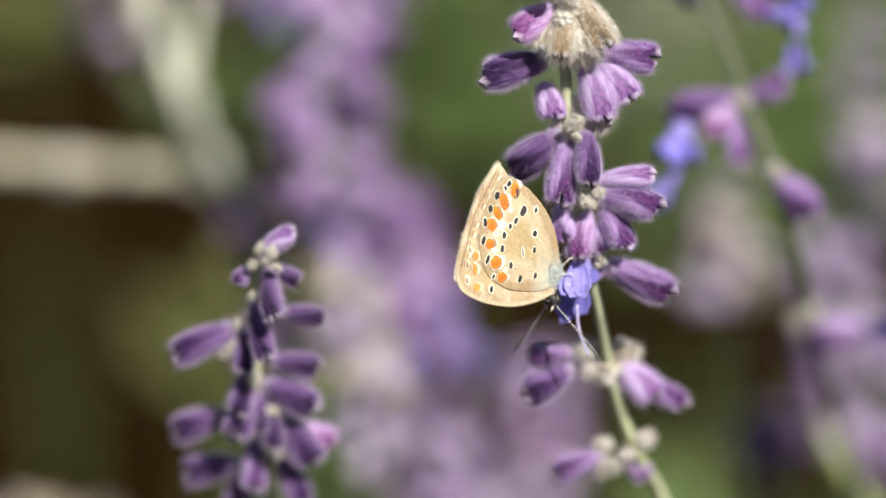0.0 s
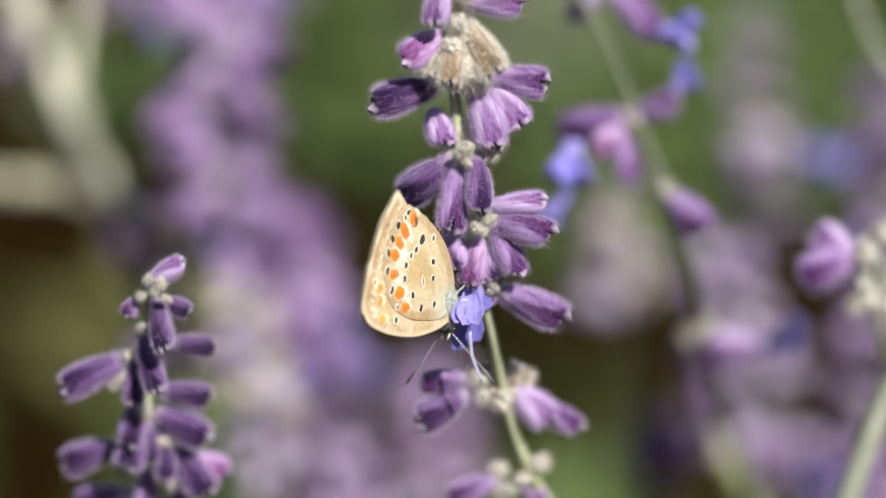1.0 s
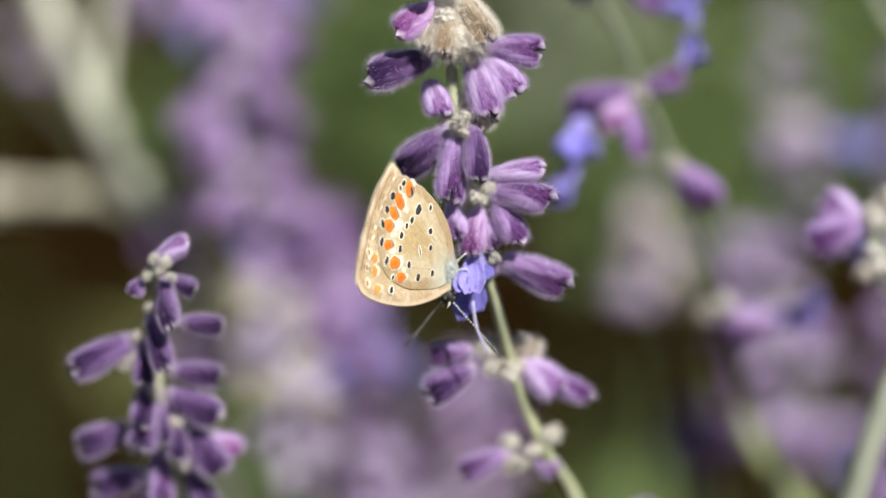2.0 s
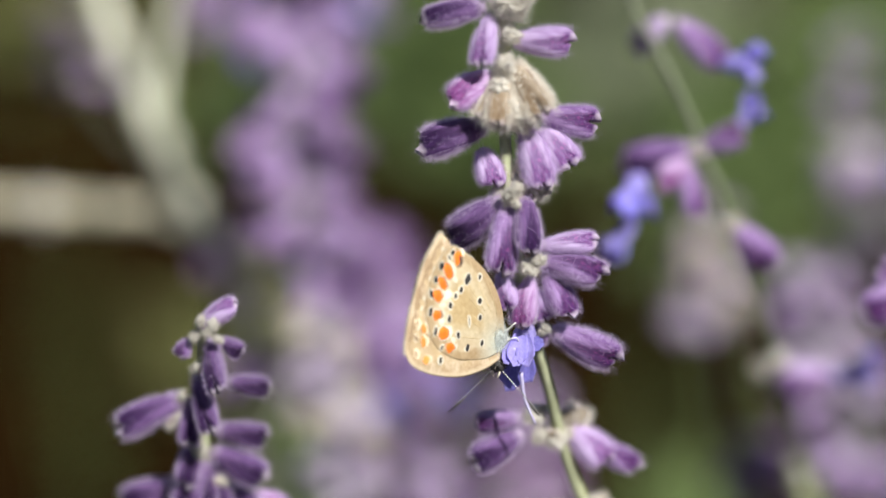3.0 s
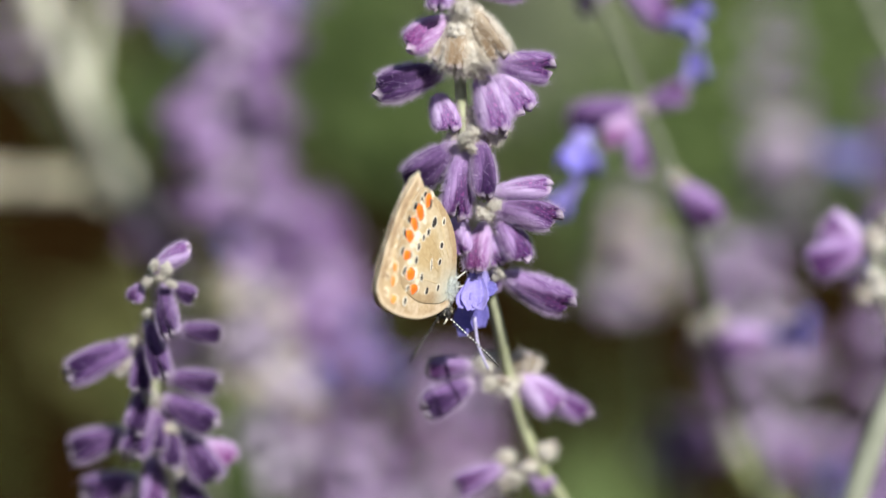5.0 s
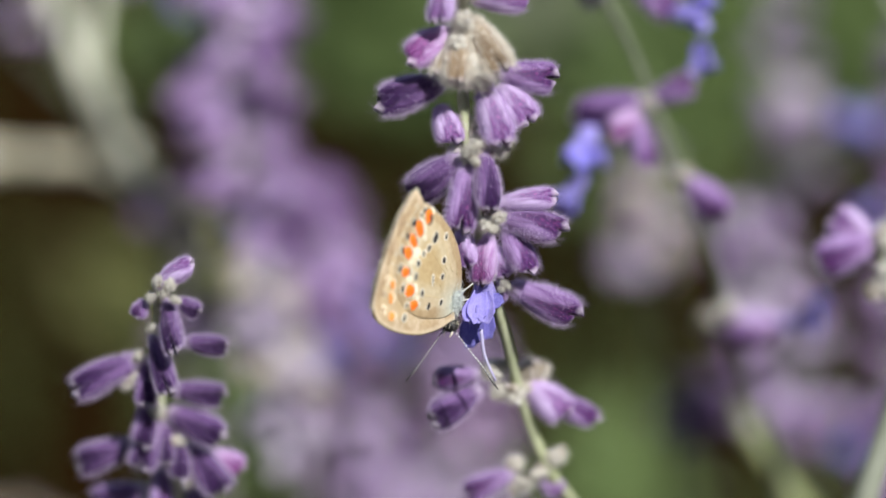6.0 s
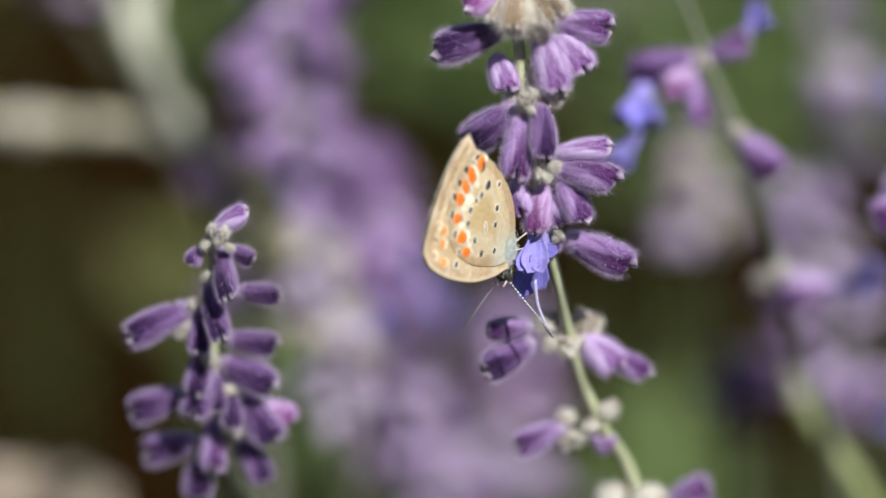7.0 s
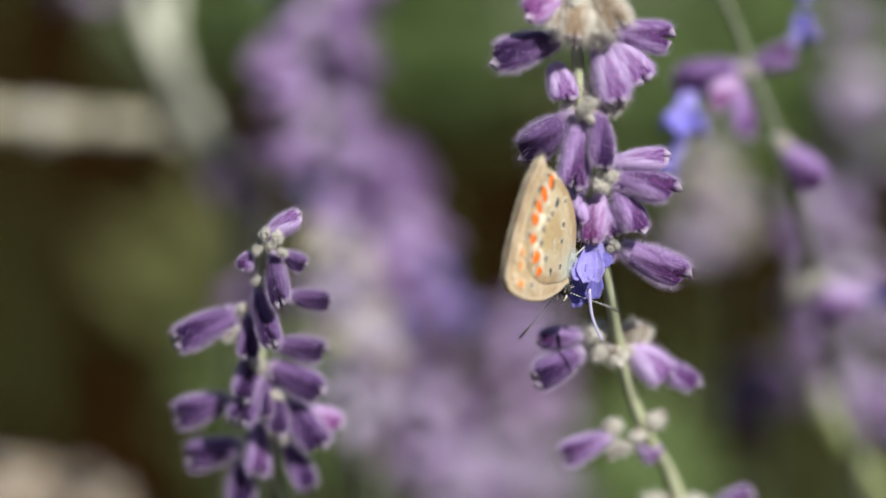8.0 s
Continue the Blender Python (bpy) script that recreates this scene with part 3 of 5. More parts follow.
calyx(main, (18.2, -9.6, 545.9), (26.1, -11.2, 542.5), 3.8, "purple")
calyx(main, (17.5, -9.6, 546.4), (16.6, -9.5, 544.2), 2.1, "deep")
wool(main, (15.6, -12.9, 554.1), 0.8)
wool(main, (16.9, -13.0, 554.8), 0.7)
wool(main, (16.3, -12.9, 553.8), 0.6)
wool(main, (14.0, -11.5, 561.2), 0.8)
wool(main, (14.5, -12.4, 561.0), 0.6)
wool(main, (14.3, -12.5, 562.3), 0.7)
wool(main, (14.7, -12.5, 562.8), 0.6)
wool(main, (13.7, -12.5, 562.1), 0.6)
wool(main, (17.6, -11.5, 546.7), 0.6)
wool(main, (17.2, -11.5, 546.2), 0.5)
wool(main, (15.9, -12.6, 548.4), 0.6)
bloom(main, (15.7, -10.0, 546.9), (14.9, -12.2, 544.4), 3.0, (
    ((14.6, -12.3, 545.6), (12.7, -14.2, 543.6), 1.9, PETAL_PALE),
    ((14.8, -12.2, 546.2), (14.1, -14.8, 543.2), 2.3, PETAL_PALE),
    ((15.2, -12.2, 546.1), (15.6, -14.8, 543.2), 2.2, PETAL_PALE),
    ((15.3, -12.2, 544.9), (17.5, -12.4, 545.2), 1.7, PETAL),
    ((14.5, -11.0, 544.2), (13.5, -11.0, 539.4), 2.8, PETAL),
    ((14.9, -10.8, 544.2), (15.9, -10.9, 540.2), 2.3, PETAL)))
style(main, (14.8, -12.4, 541.9), (16.3, -12.4, 535.9))
calyx(main, (14.8, -6.1, 534.5), (9.4, -6.5, 533.8), 2.7, "purple")
calyx(main, (14.9, -5.2, 532.4), (8.9, -7.8, 529.5), 3.6, "deep")
calyx(main, (20.1, -2.4, 532.0), (25.1, -3.4, 527.7), 4.0, "lilac")
calyx(main, (21.7, -1.8, 530.2), (28.8, -2.5, 526.6), 2.9, "purple")
node(main, (16.3, -3.6, 533.9), 1.3)
node(main, (18.6, -3.9, 531.4), 1.5)
node(main, (20.0, -3.2, 531.6), 1.0)
node(main, (16.9, -4.5, 531.7), 1.0)
calyx(main, (20.3, -1.6, 530.8), (21.9, -2.2, 534.7), 2.9, "cream", 3000)
calyx(main, (20.0, -1.7, 531.2), (20.1, -3.9, 534.7), 2.2, "cream", 3000)
calyx(main, (18.7, -1.3, 520.5), (12.5, -2.6, 518.0), 3.0, "purple")
calyx(main, (21.8, -0.1, 519.1), (24.4, -0.8, 517.2), 2.6, "lilac")
node(main, (23.4, -1.6, 522.2), 1.4)
node(main, (19.6, -3.0, 519.5), 1.4)
node(main, (18.9, -1.4, 521.5), 1.1)
node(main, (21.5, -3.2, 521.0), 1.0)
calyx(main, (30.8, 3.5, 508.2), (36.6, 2.8, 510.5), 4.0, "purple")
calyx(main, (25.4, 3.8, 507.0), (22.6, 2.2, 503.4), 3.6, "purple")
node(main, (24.4, 3.3, 509.6), 1.7)
node(main, (28.5, 1.4, 509.9), 1.8)

# a shorter spike beside it
side = flower_spike([(-20.9, -6.3, 546.7), (-21.1, -4.5, 541.2), (-21.5, -2.6, 535.2), (-21.8, -0.6, 528.4), (-21.1, 1.0, 522.9), (-20.8, 2.5, 517.3), (-20.6, 3.8, 512.5), (-18.6, 4.9, 508.3), (-16.5, 6.1, 503.3)],
    (0.45, 0.6, 0.65, 0.7, 0.75, 0.9, 1.0), "short flowering tip of a sage stem with dark purple calyxes", 20, 30, FRESH_STEM)
calyx(side, (-21.0, -6.1, 546.0), (-16.4, -7.2, 549.3), 2.6, "lilac")
calyx(side, (-19.8, -5.5, 544.3), (-18.8, -11.2, 539.5), 2.6, "deep")
calyx(side, (-18.6, -5.5, 544.1), (-16.0, -6.9, 542.8), 2.2, "deep")
calyx(side, (-22.3, -5.4, 544.2), (-23.4, -7.0, 542.6), 2.0, "purple")
calyx(side, (-21.8, -4.1, 539.9), (-19.7, -10.0, 534.2), 2.6, "deep")
calyx(side, (-18.5, -3.7, 538.6), (-13.2, -4.0, 537.8), 2.5, "deep")
calyx(side, (-23.4, -3.0, 536.6), (-31.5, -5.0, 533.4), 3.6, "deep")
calyx(side, (-20.3, -1.7, 532.2), (-13.8, -2.1, 531.1), 3.0, "deep")
calyx(side, (-20.8, -0.9, 529.4), (-14.3, -3.9, 526.4), 3.7, "deep")
calyx(side, (-21.9, -0.6, 528.4), (-24.3, -5.2, 523.4), 3.3, "deep")
calyx(side, (-21.3, -0.3, 527.6), (-21.1, -4.7, 523.8), 2.2, "deep")
calyx(side, (-25.4, 0.5, 524.7), (-32.2, -0.1, 522.6), 3.6, "deep")
calyx(side, (-19.0, 0.5, 524.6), (-14.6, -3.2, 519.3), 3.7, "deep")
calyx(side, (-16.6, 0.8, 523.2), (-12.6, 0.2, 521.0), 3.0, "pink")
calyx(side, (-24.2, 2.4, 518.2), (-31.2, 1.9, 516.7), 3.5, "deep")
calyx(side, (-24.4, 2.9, 516.1), (-24.3, -0.6, 511.5), 3.4, "deep")
calyx(side, (-22.6, -2.6, 536.4), (-23.0, -6.4, 531.6), 2.4, "deep")
calyx(side, (-22.6, -1.0, 531.4), (-23.8, -5.6, 526.2), 2.8, "deep")
calyx(side, (-20.4, -0.2, 527.4), (-19.6, -4.8, 521.6), 2.6, "deep")
calyx(side, (-22.4, 1.6, 521.6), (-22.2, -2.8, 515.8), 2.8, "purple")
calyx(side, (-19.4, 2.0, 519.0), (-16.0, -1.0, 513.6), 3.0, "deep")
node(side, (-20.5, -8.2, 547.3), 0.7)
wool(side, (-21.4, -7.5, 545.2), 0.6)
node(side, (-19.1, -9.0, 547.0), 0.7)
wool(side, (-18.7, -8.4, 545.1), 0.6)
wool(side, (-19.7, -8.7, 546.1), 0.6)
wool(side, (-21.5, -6.1, 541.0), 0.6)
node(side, (-24.3, -4.0, 534.4), 0.8)
node(side, (-23.6, -4.0, 537.1), 0.8)
wool(side, (-25.2, -3.8, 533.7), 0.6)
node(side, (-21.9, -3.6, 530.1), 1.0)
node(side, (-19.7, -2.5, 526.2), 0.8)
node(side, (-19.1, -0.9, 520.6), 1.0)
wool(side, (-24.9, -0.4, 522.2), 0.6)
node(side, (-22.5, 0.5, 518.7), 0.9)

# a branch with open blue flowers
blue = flower_spike([(27.7, 37.6, 579.8), (30.7, 35.5, 572.2), (34.8, 33.5, 564.7), (38.8, 30.9, 555.1), (41.5, 29.1, 548.3), (46.7, 36.3, 533.4), (49.0, 41.7, 524.7), (53.9, 50.6, 509.6), (57.9, 56.3, 499.0)],
    (0.45, 0.5, 0.55, 0.7, 0.75, 0.85, 0.95, 1.0), "grey-green sage branch with purple calyxes and open blue flowers", 30, 40, DARK_STEM)
calyx(blue, (35.3, 35.5, 571.8), (41.9, 33.9, 565.5), 4.1, "purple", 700)
calyx(blue, (37.8, 31.2, 556.3), (43.8, 29.9, 558.7), 3.5, "purple", 700)
calyx(blue, (37.3, 31.2, 556.4), (27.7, 29.5, 554.5), 4.6, "deep", 700)
calyx(blue, (36.2, 30.8, 554.8), (37.4, 26.8, 548.1), 3.2, "purple", 700)
calyx(blue, (36.6, 30.9, 555.2), (32.2, 27.0, 552.6), 3.5, "pink", 700)
calyx(blue, (42.1, 28.7, 546.9), (47.0, 26.3, 541.8), 4.6, "purple", 700)
calyx(blue, (50.0, 42.3, 523.7), (56.2, 40.8, 521.5), 4.5, "lilac", 700)
calyx(blue, (49.1, 42.6, 523.3), (53.1, 39.8, 520.6), 3.9, "purple", 700)
calyx(blue, (34.3, 35.6, 572.2), (30.2, 38.3, 567.4), 3.2, "lilac", 700)
corolla(blue, (40.6, 34.1, 566.4), (44.0, 33.2, 566.6), 3.7, 60, False)
corolla(blue, (42.4, 31.9, 558.3), (44.6, 31.6, 560.9), 3.1, 150, True)
corolla(blue, (30.4, 30.5, 554.2), (29.6, 27.4, 550.7), 4.4, 190, False)
corolla(blue, (30.1, 28.9, 548.5), (27.5, 26.9, 545.3), 2.8, 20, False)
corolla(blue, (56.0, 43.7, 521.4), (60.4, 43.1, 522.8), 4.5, 90, False)
node(blue, (48.9, 40.7, 525.1), 1.9, 300)
node(blue, (47.0, 41.6, 523.6), 1.6, 300)
node(blue, (41.4, 27.8, 547.5), 1.3, 300)
node(blue, (37.7, 30.1, 556.2), 1.0, 300)

# a thick pale stem with woolly buds
pale = flower_spike([(77.4, 23.2, 571.2), (75.4, 19.6, 558.7), (73.2, 15.9, 545.5), (68.7, 12.0, 529.4), (65.2, 9.7, 521.9), (60.7, 6.1, 510.5)],
    (0.9, 1.2, 1.35, 1.5, 1.6, 1.7, 1.7), "thick pale sage stem with cream woolly buds", -40, 30, PALE_STEM)
calyx(pale, (63.4, 15.2, 542.7), (55.9, 13.3, 539.4), 4.9, "purple", 700)
calyx(pale, (63.0, 15.1, 542.3), (58.0, 16.0, 545.1), 4.3, "lilac", 700)
calyx(pale, (73.8, 18.0, 552.8), (72.6, 25.4, 556.8), 4.1, "purple", 700)
calyx(pale, (73.1, 17.8, 552.2), (72.0, 22.7, 547.4), 3.4, "deep", 700)
node(pale, (64.5, 14.2, 542.8), 1.8, 400)
node(pale, (66.6, 14.8, 545.0), 1.6, 400)
node(pale, (67.7, 15.1, 546.2), 1.0, 400)
node(pale, (64.2, 11.8, 538.0), 2.2, 400)
node(pale, (67.5, 11.9, 538.6), 1.6, 400)
node(pale, (67.1, 11.5, 533.4), 2.6, 400)
node(pale, (66.8, 11.2, 536.0), 2.1, 400)
node(pale, (68.2, 10.6, 530.4), 1.9, 400)
part("branch", tube("branch", [Vector(p) * 0.001 - pale.location for p in ((69.0, 11.2, 528.2), (67.6, 12.1, 532.4), (66.8, 13.3, 537.2), (66.0, 14.8, 542.5))], (0.0011, 0.0009, 0.0008, 0.0006), PALE_STEM, 20, 8, 0.05), pale)
part("branch", tube("branch", [Vector(p) * 0.001 - pale.location for p in ((66.9, 13.1, 536.5), (65.5, 13.5, 537.9), (64.4, 14.1, 539.9), (63.9, 14.9, 542.5))], (0.0008, 0.0007, 0.0006, 0.0005), PALE_STEM, 20, 8, 0.05), pale)

# farther spikes, out of focus
blurred_spike([(-15.4, 117.4, 577.9), (-16.3, 114.2, 565.9), (-17.2, 110.1, 550.5), (-17.7, 106.4, 536.8), (-15.6, 102.6, 519.8)],
    "tall lilac sage spike in full flower", 1, 10, 7, ("lilac", "lilac", "purple", "lilac", "lilac"), wools=0.1, blue=0.0, spread=1.3)
blurred_spike([(-9.4, 128.6, 515.2), (-7.8, 126.9, 509.8), (-6.8, 125.0, 503.9), (-6.4, 122.6, 497.0)],
    "lilac sage spike crowded with calyxes", 2, 5, 8, ("lilac", "lilac", "purple"), wools=0.2, blue=0.2, spread=1.35)
blurred_spike([(-8.4, 140.2, 489.1), (-7.9, 138.7, 483.4), (-6.4, 136.1, 473.9), (-3.9, 132.5, 460.5)],
    "lilac sage spike behind the others", 20, 5, 7, ("lilac", "pink", "pale"), wools=0.5, spread=1.15)
blurred_spike([(-14.6, 87.5, 518.6), (-13.7, 85.8, 512.4), (-12.3, 83.6, 504.2), (-10.1, 79.7, 490.2)],
    "pale woolly sage spike gone by", 3, 8, 7, ("pale", "cream", "pale"), wools=0.15, spread=0.8)
blurred_spike([(50.1, 153.3, 518.5), (50.1, 151.2, 510.8), (49.6, 149.2, 503.0), (50.6, 147.6, 497.2)],
    "pale pinkish sage spike", 4, 5, 6, ("pale", "cream", "pink"), wools=0.6, spread=0.85)
blurred_spike([(76.8, 175.9, 547.3), (77.4, 172.0, 533.4), (78.1, 168.0, 519.5), (78.7, 163.5, 503.6)],
    "slender pale lilac sage spike", 5, 6, 5, ("lilac", "pale", "pale"), wools=0.4, spread=0.8)
blurred_spike([(63.3, 123.0, 512.9), (65.0, 121.1, 506.6), (68.0, 117.7, 494.8), (71.4, 113.6, 480.3)],
    "lilac sage spike with pale blue flowers", 6, 5, 7, ("lilac", "pale", "lilac"), wools=0.5, spread=1.1)
blurred_spike([(60.6, 143.2, 480.8), (59.6, 142.2, 477.0), (58.6, 141.1, 473.1), (58.8, 140.3, 470.2)],
    "dark purple sage spike low in the bed", 7, 2, 6, ("purple", "deep", "purple"), wools=0.0)
blurred_spike([(18.6, 150.6, 486.9), (18.0, 148.2, 478.1), (17.0, 145.6, 468.3), (17.3, 141.4, 452.7)],
    "pale lilac sage spike low in the bed", 8, 7, 6, ("lilac", "pale", "pink"), wools=0.5, spread=1.2)
blurred_spike([(-32.3, 123.9, 516.2), (-31.3, 123.1, 513.1), (-29.9, 121.8, 508.5), (-24.8, 116.5, 488.6)],
    "small purple sage spike", 9, 2, 4, ("purple", "deep"), wools=0.0)
blurred_spike([(0.6, 128.0, 477.7), (1.1, 126.7, 473.0), (2.5, 124.7, 465.5), (4.5, 122.2, 456.1)],
    "lilac sage spike behind the butterfly", 10, 3, 6, ("lilac", "pale", "lilac"), wools=0.5)
blurred_spike([(-63.2, 165.1, 551.7), (-61.4, 162.4, 542.0), (-44.8, 157.0, 521.4), (-32.2, 151.0, 498.9), (-30.7, 144.6, 475.8)],
    "purple sage spike on a bent stem", 11, 3, 5, ("purple", "lilac"), wools=0.2, spread=0.8, only=0.32)
blurred_spike([(-35.5, 153.8, 561.0), (-35.2, 151.7, 553.5), (-33.9, 148.6, 542.3), (-30.7, 139.3, 508.6), (-30.3, 131.5, 480.6)],
    "lilac-blue sage spike tip", 12, 3, 6, ("lilac", "lilac"), wools=0.3, blue=0.3, spread=0.8, only=0.28)
blurred_spike([(-8.4, 154.1, 560.3), (-9.5, 152.0, 552.9), (-10.6, 150.7, 548.3), (-19.7, 145.1, 528.9), (-28.0, 136.7, 499.2)],
    "small sage spike with blue flowers", 13, 2, 5, ("lilac",), wools=0.3, blue=0.5, spread=0.8, only=0.28)
blurred_spike([(93.7, 131.1, 543.0), (92.4, 127.6, 530.4), (91.0, 123.0, 514.1), (88.7, 117.4, 494.3)],
    "purple sage spike at the bed's edge", 14, 6, 5, ("purple", "lilac"), wools=0.4, blue=0.1)
blurred_spike([(88.6, 116.4, 490.7), (87.4, 114.3, 483.5), (89.0, 110.7, 470.9), (92.4, 107.1, 458.2)],
    "lilac sage spike with blue flowers", 15, 5, 6, ("lilac", "purple"), wools=0.5, blue=0.2)
blurred_spike([(87.1, 86.6, 487.8), (87.8, 85.2, 482.7), (88.4, 82.5, 473.4)],
    "pale lilac sage spike, low", 16, 3, 6, ("lilac",), wools=0.7)
blurred_spike([(-73.1, 125.0, 466.4), (-72.1, 124.2, 463.6), (-70.2, 122.7, 458.0), (-68.2, 119.2, 444.9)],
    "faded cream sage spike low in the bed", 18, 4, 4, ("dried",), wools=0.0)
blurred_spike([(-59.4, 137.4, 459.1), (-58.4, 136.6, 456.2), (-57.4, 135.3, 451.3), (-56.4, 132.3, 440.2)],
    "faded cream sage spike low in the bed", 19, 3, 4, ("dried",), wools=0.0)


def bare_stalk(points, radii, label, mat):
    """A leafless stalk (mm), standing on or leaning down to the ground."""
    way = to_ground(points, 0, 60)
    x, y, _ = way[-1]
    stalk = thing("stalk", x * 0.001, y * 0.001, 0.0, label, "plant", "bare stalks")
    part("stem", tube("stem", [Vector(p) * 0.001 - stalk.location for p in way], [r * 0.001 for r in radii], mat, 50, 10, 0.05), stalk)
    for p in spline(points, 7)[1:6]:
        wool(stalk, p, radii[1] * (1.2 if radii[0] > 1.5 else 1.05), 100)
    return stalk


forked = bare_stalk([(-55.1, 145.9, 565.1), (-50.8, 142.1, 551.2), (-43.2, 137.5, 533.6), (-34.5, 132.6, 515.6), (-32.7, 154.4, 500.1), (-33.3, 186.6, 475.2), (-35.9, 225.7, 427.6)],
    (1.9, 2.1, 2.2, 2.3, 2.3, 2.3, 2.3, 2.3), "pale forked stalk leaning across the bed", LEAN_STEM)
part("branch", tube("branch", [Vector(p) * 0.001 - forked.location for p in ((-36.4, 133.5, 518.8), (-43.6, 139.2, 520.6), (-54.2, 146.7, 519.8), (-64.9, 151.8, 519.2), (-79.1, 159.2, 518.4), (-102.1, 171.3, 514.8), (-128.4, 183.1, 510.4))],
    (0.0022, 0.0023, 0.0024, 0.0024, 0.0023, 0.0020), DRY, 40, 10, 0.05), forked, label="dry sideways branch")
wool(forked, (-66.0, 150.5, 519.6), 2.9, 300)
bare_stalk([(-36.6, 123.2, 567.4), (-39.3, 119.7, 554.3), (-40.7, 116.4, 542.0), (-36.0, 125.5, 522.1), (-36.5, 186.6, 481.5), (-40.2, 258.6, 428.1)],
    (0.9, 0.9, 1, 1, 1.2), "thin grey-green stalk among the flowers", LEAN_STEM)
bare_stalk([(71.3, 66.9, 570.2), (74.9, 63.8, 559.6), (79.4, 61.8, 552.8), (85.4, 58.5, 541.4)],
    (0.7, 0.8, 0.9, 1.0, 1.2), "thin yellow-green stalk among the flowers", PALE_STEM)
bare_stalk([(54.4, 68.1, 502.5), (56.0, 66.7, 497.7), (59.1, 65.3, 492.9), (63.9, 63.4, 486.4)],
    (0.3, 1.1, 1.4, 1.1, 1.0), "yellow-green young shoot among the flowers", LEAF_YELLOW)

# leafy plants and pale undergrowth behind the flowers
leafy_shrub(-0.004, 0.649, 0.022, 0.451, LEAF, 600, 0.028, 1, "green leafy plant behind the flowers")
leafy_shrub(0.015, 0.615, 0.022, 0.430, LEAF, 400, 0.028, 21, "green leafy plant behind the flowers")
leafy_shrub(-0.010, 0.765, 0.034, 0.455, LEAF, 500, 0.028, 22, "green leafy plant behind the flowers")
leafy_shrub(-0.074, 0.518, 0.012, 0.386, LEAF_OLIVE, 150, 0.026, 2, "low green leafy plant on the soil")
leafy_shrub(-0.070, 0.489, 0.012, 0.383, LEAF_OLIVE, 170, 0.026, 23, "low green leafy plant on the soil")
leafy_shrub(0.097, 0.590, 0.024, 0.443, LEAF, 320, 0.028, 3, "bright green leafy plant between flower spikes")
leafy_shrub(0.091, 0.529, 0.02, 0.432, LEAF, 150, 0.028, 24, "bright green leafy plant between flower spikes")
leafy_shrub(0.056, 0.397, 0.016, 0.356, LEAF, 60, 0.025, 4, "low green plant under the flowers")
leafy_shrub(0.179, 0.650, 0.05, 0.456, LEAF, 600, 0.03, 5, "green leafy plant at the bed's edge")
leafy_shrub(0.152, 0.583, 0.03, 0.420, LEAF, 260, 0.03, 25, "green leafy plant at the bed's edge")
leafy_shrub(0.082, 0.708, 0.03, 0.458, LEAF_GREY, 420, 0.03, 7, "grey-green leafy plant in the sun")
leafy_shrub(0.069, 0.644, 0.02, 0.430, LEAF_GREY, 220, 0.03, 27, "grey-green leafy plant in the sun")
leafy_shrub(-0.039, 0.453, 0.022, 0.362, LEAF, 300, 0.025, 8, "low green plant among stems")
leafy_shrub(-0.073, 0.647, 0.024, 0.445, LEAF, 200, 0.028, 28, "green leafy plant behind a leaning stalk")
leafy_shrub(-0.188, 0.929, 0.045, 0.419, LEAF_OLIVE, 420, 0.03, 29, "sparse olive-brown plant far back")

# ---- the butterfly ----
def wing_material():
    """Fawn scales: tan disc, cream band towards the rim, thin brown line along it, bluish dusting at the root."""
    mat, tree, shader = material("wing_scales", 0.7, 0.08, 0.22)
    rim = tree.nodes.new("ShaderNodeAttribute")
    rim.attribute_name = "rim"
    grain = noise_node(tree, 2600.0, 2)
    blot = noise_node(tree, 420.0, 3)
    bend = tree.nodes.new("ShaderNodeMath")
    bend.operation = "MULTIPLY_ADD"
    bend.inputs[1].default_value = 0.34
    tree.links.new(blot.outputs[0], bend.inputs[0])
    tree.links.new(rim.outputs["Fac"], bend.inputs[2])
    tone = ramp(tree, bend.outputs[0], [(0.0, (0.43, 0.30, 0.135)), (0.44, (0.49, 0.35, 0.165)), (0.66, (0.60, 0.51, 0.34)), (0.95, (0.54, 0.43, 0.28)), (1.03, (0.38, 0.26, 0.14))])
    tone.color_ramp.elements[-1].position = 1.0
    fine = ramp(tree, grain.outputs[0], [(0.3, (0.38, 0.26, 0.12)), (0.7, (0.68, 0.55, 0.34))])
    col = mixed(tree, tone.outputs[0], fine.outputs[0], 0.28)
    rays = noise_node(tree, 700.0, 3, stretch=(1.6, 1, 0.5))
    col = mixed(tree, col, (0.36, 0.25, 0.12), ramp(tree, rays.outputs[0], [(0.50, (0, 0, 0)), (0.72, (0.35, 0.35, 0.35))]).outputs[0])
    tc = tree.nodes.new("ShaderNodeTexCoord")
    dist = tree.nodes.new("ShaderNodeVectorMath")
    dist.operation = "LENGTH"
    tree.links.new(tc.outputs["Object"], dist.inputs[0])
    near = ramp(tree, dist.outputs["Value"], [(0.0, (0.9, 0.9, 0.9)), (0.0038, (0, 0, 0))])
    col = mixed(tree, col, (0.60, 0.66, 0.58), near.outputs[0])
    colour(mat, tree, shader, col)
    bump(tree, shader, grain.outputs[0], 0.5, 0.00006)
    return mat


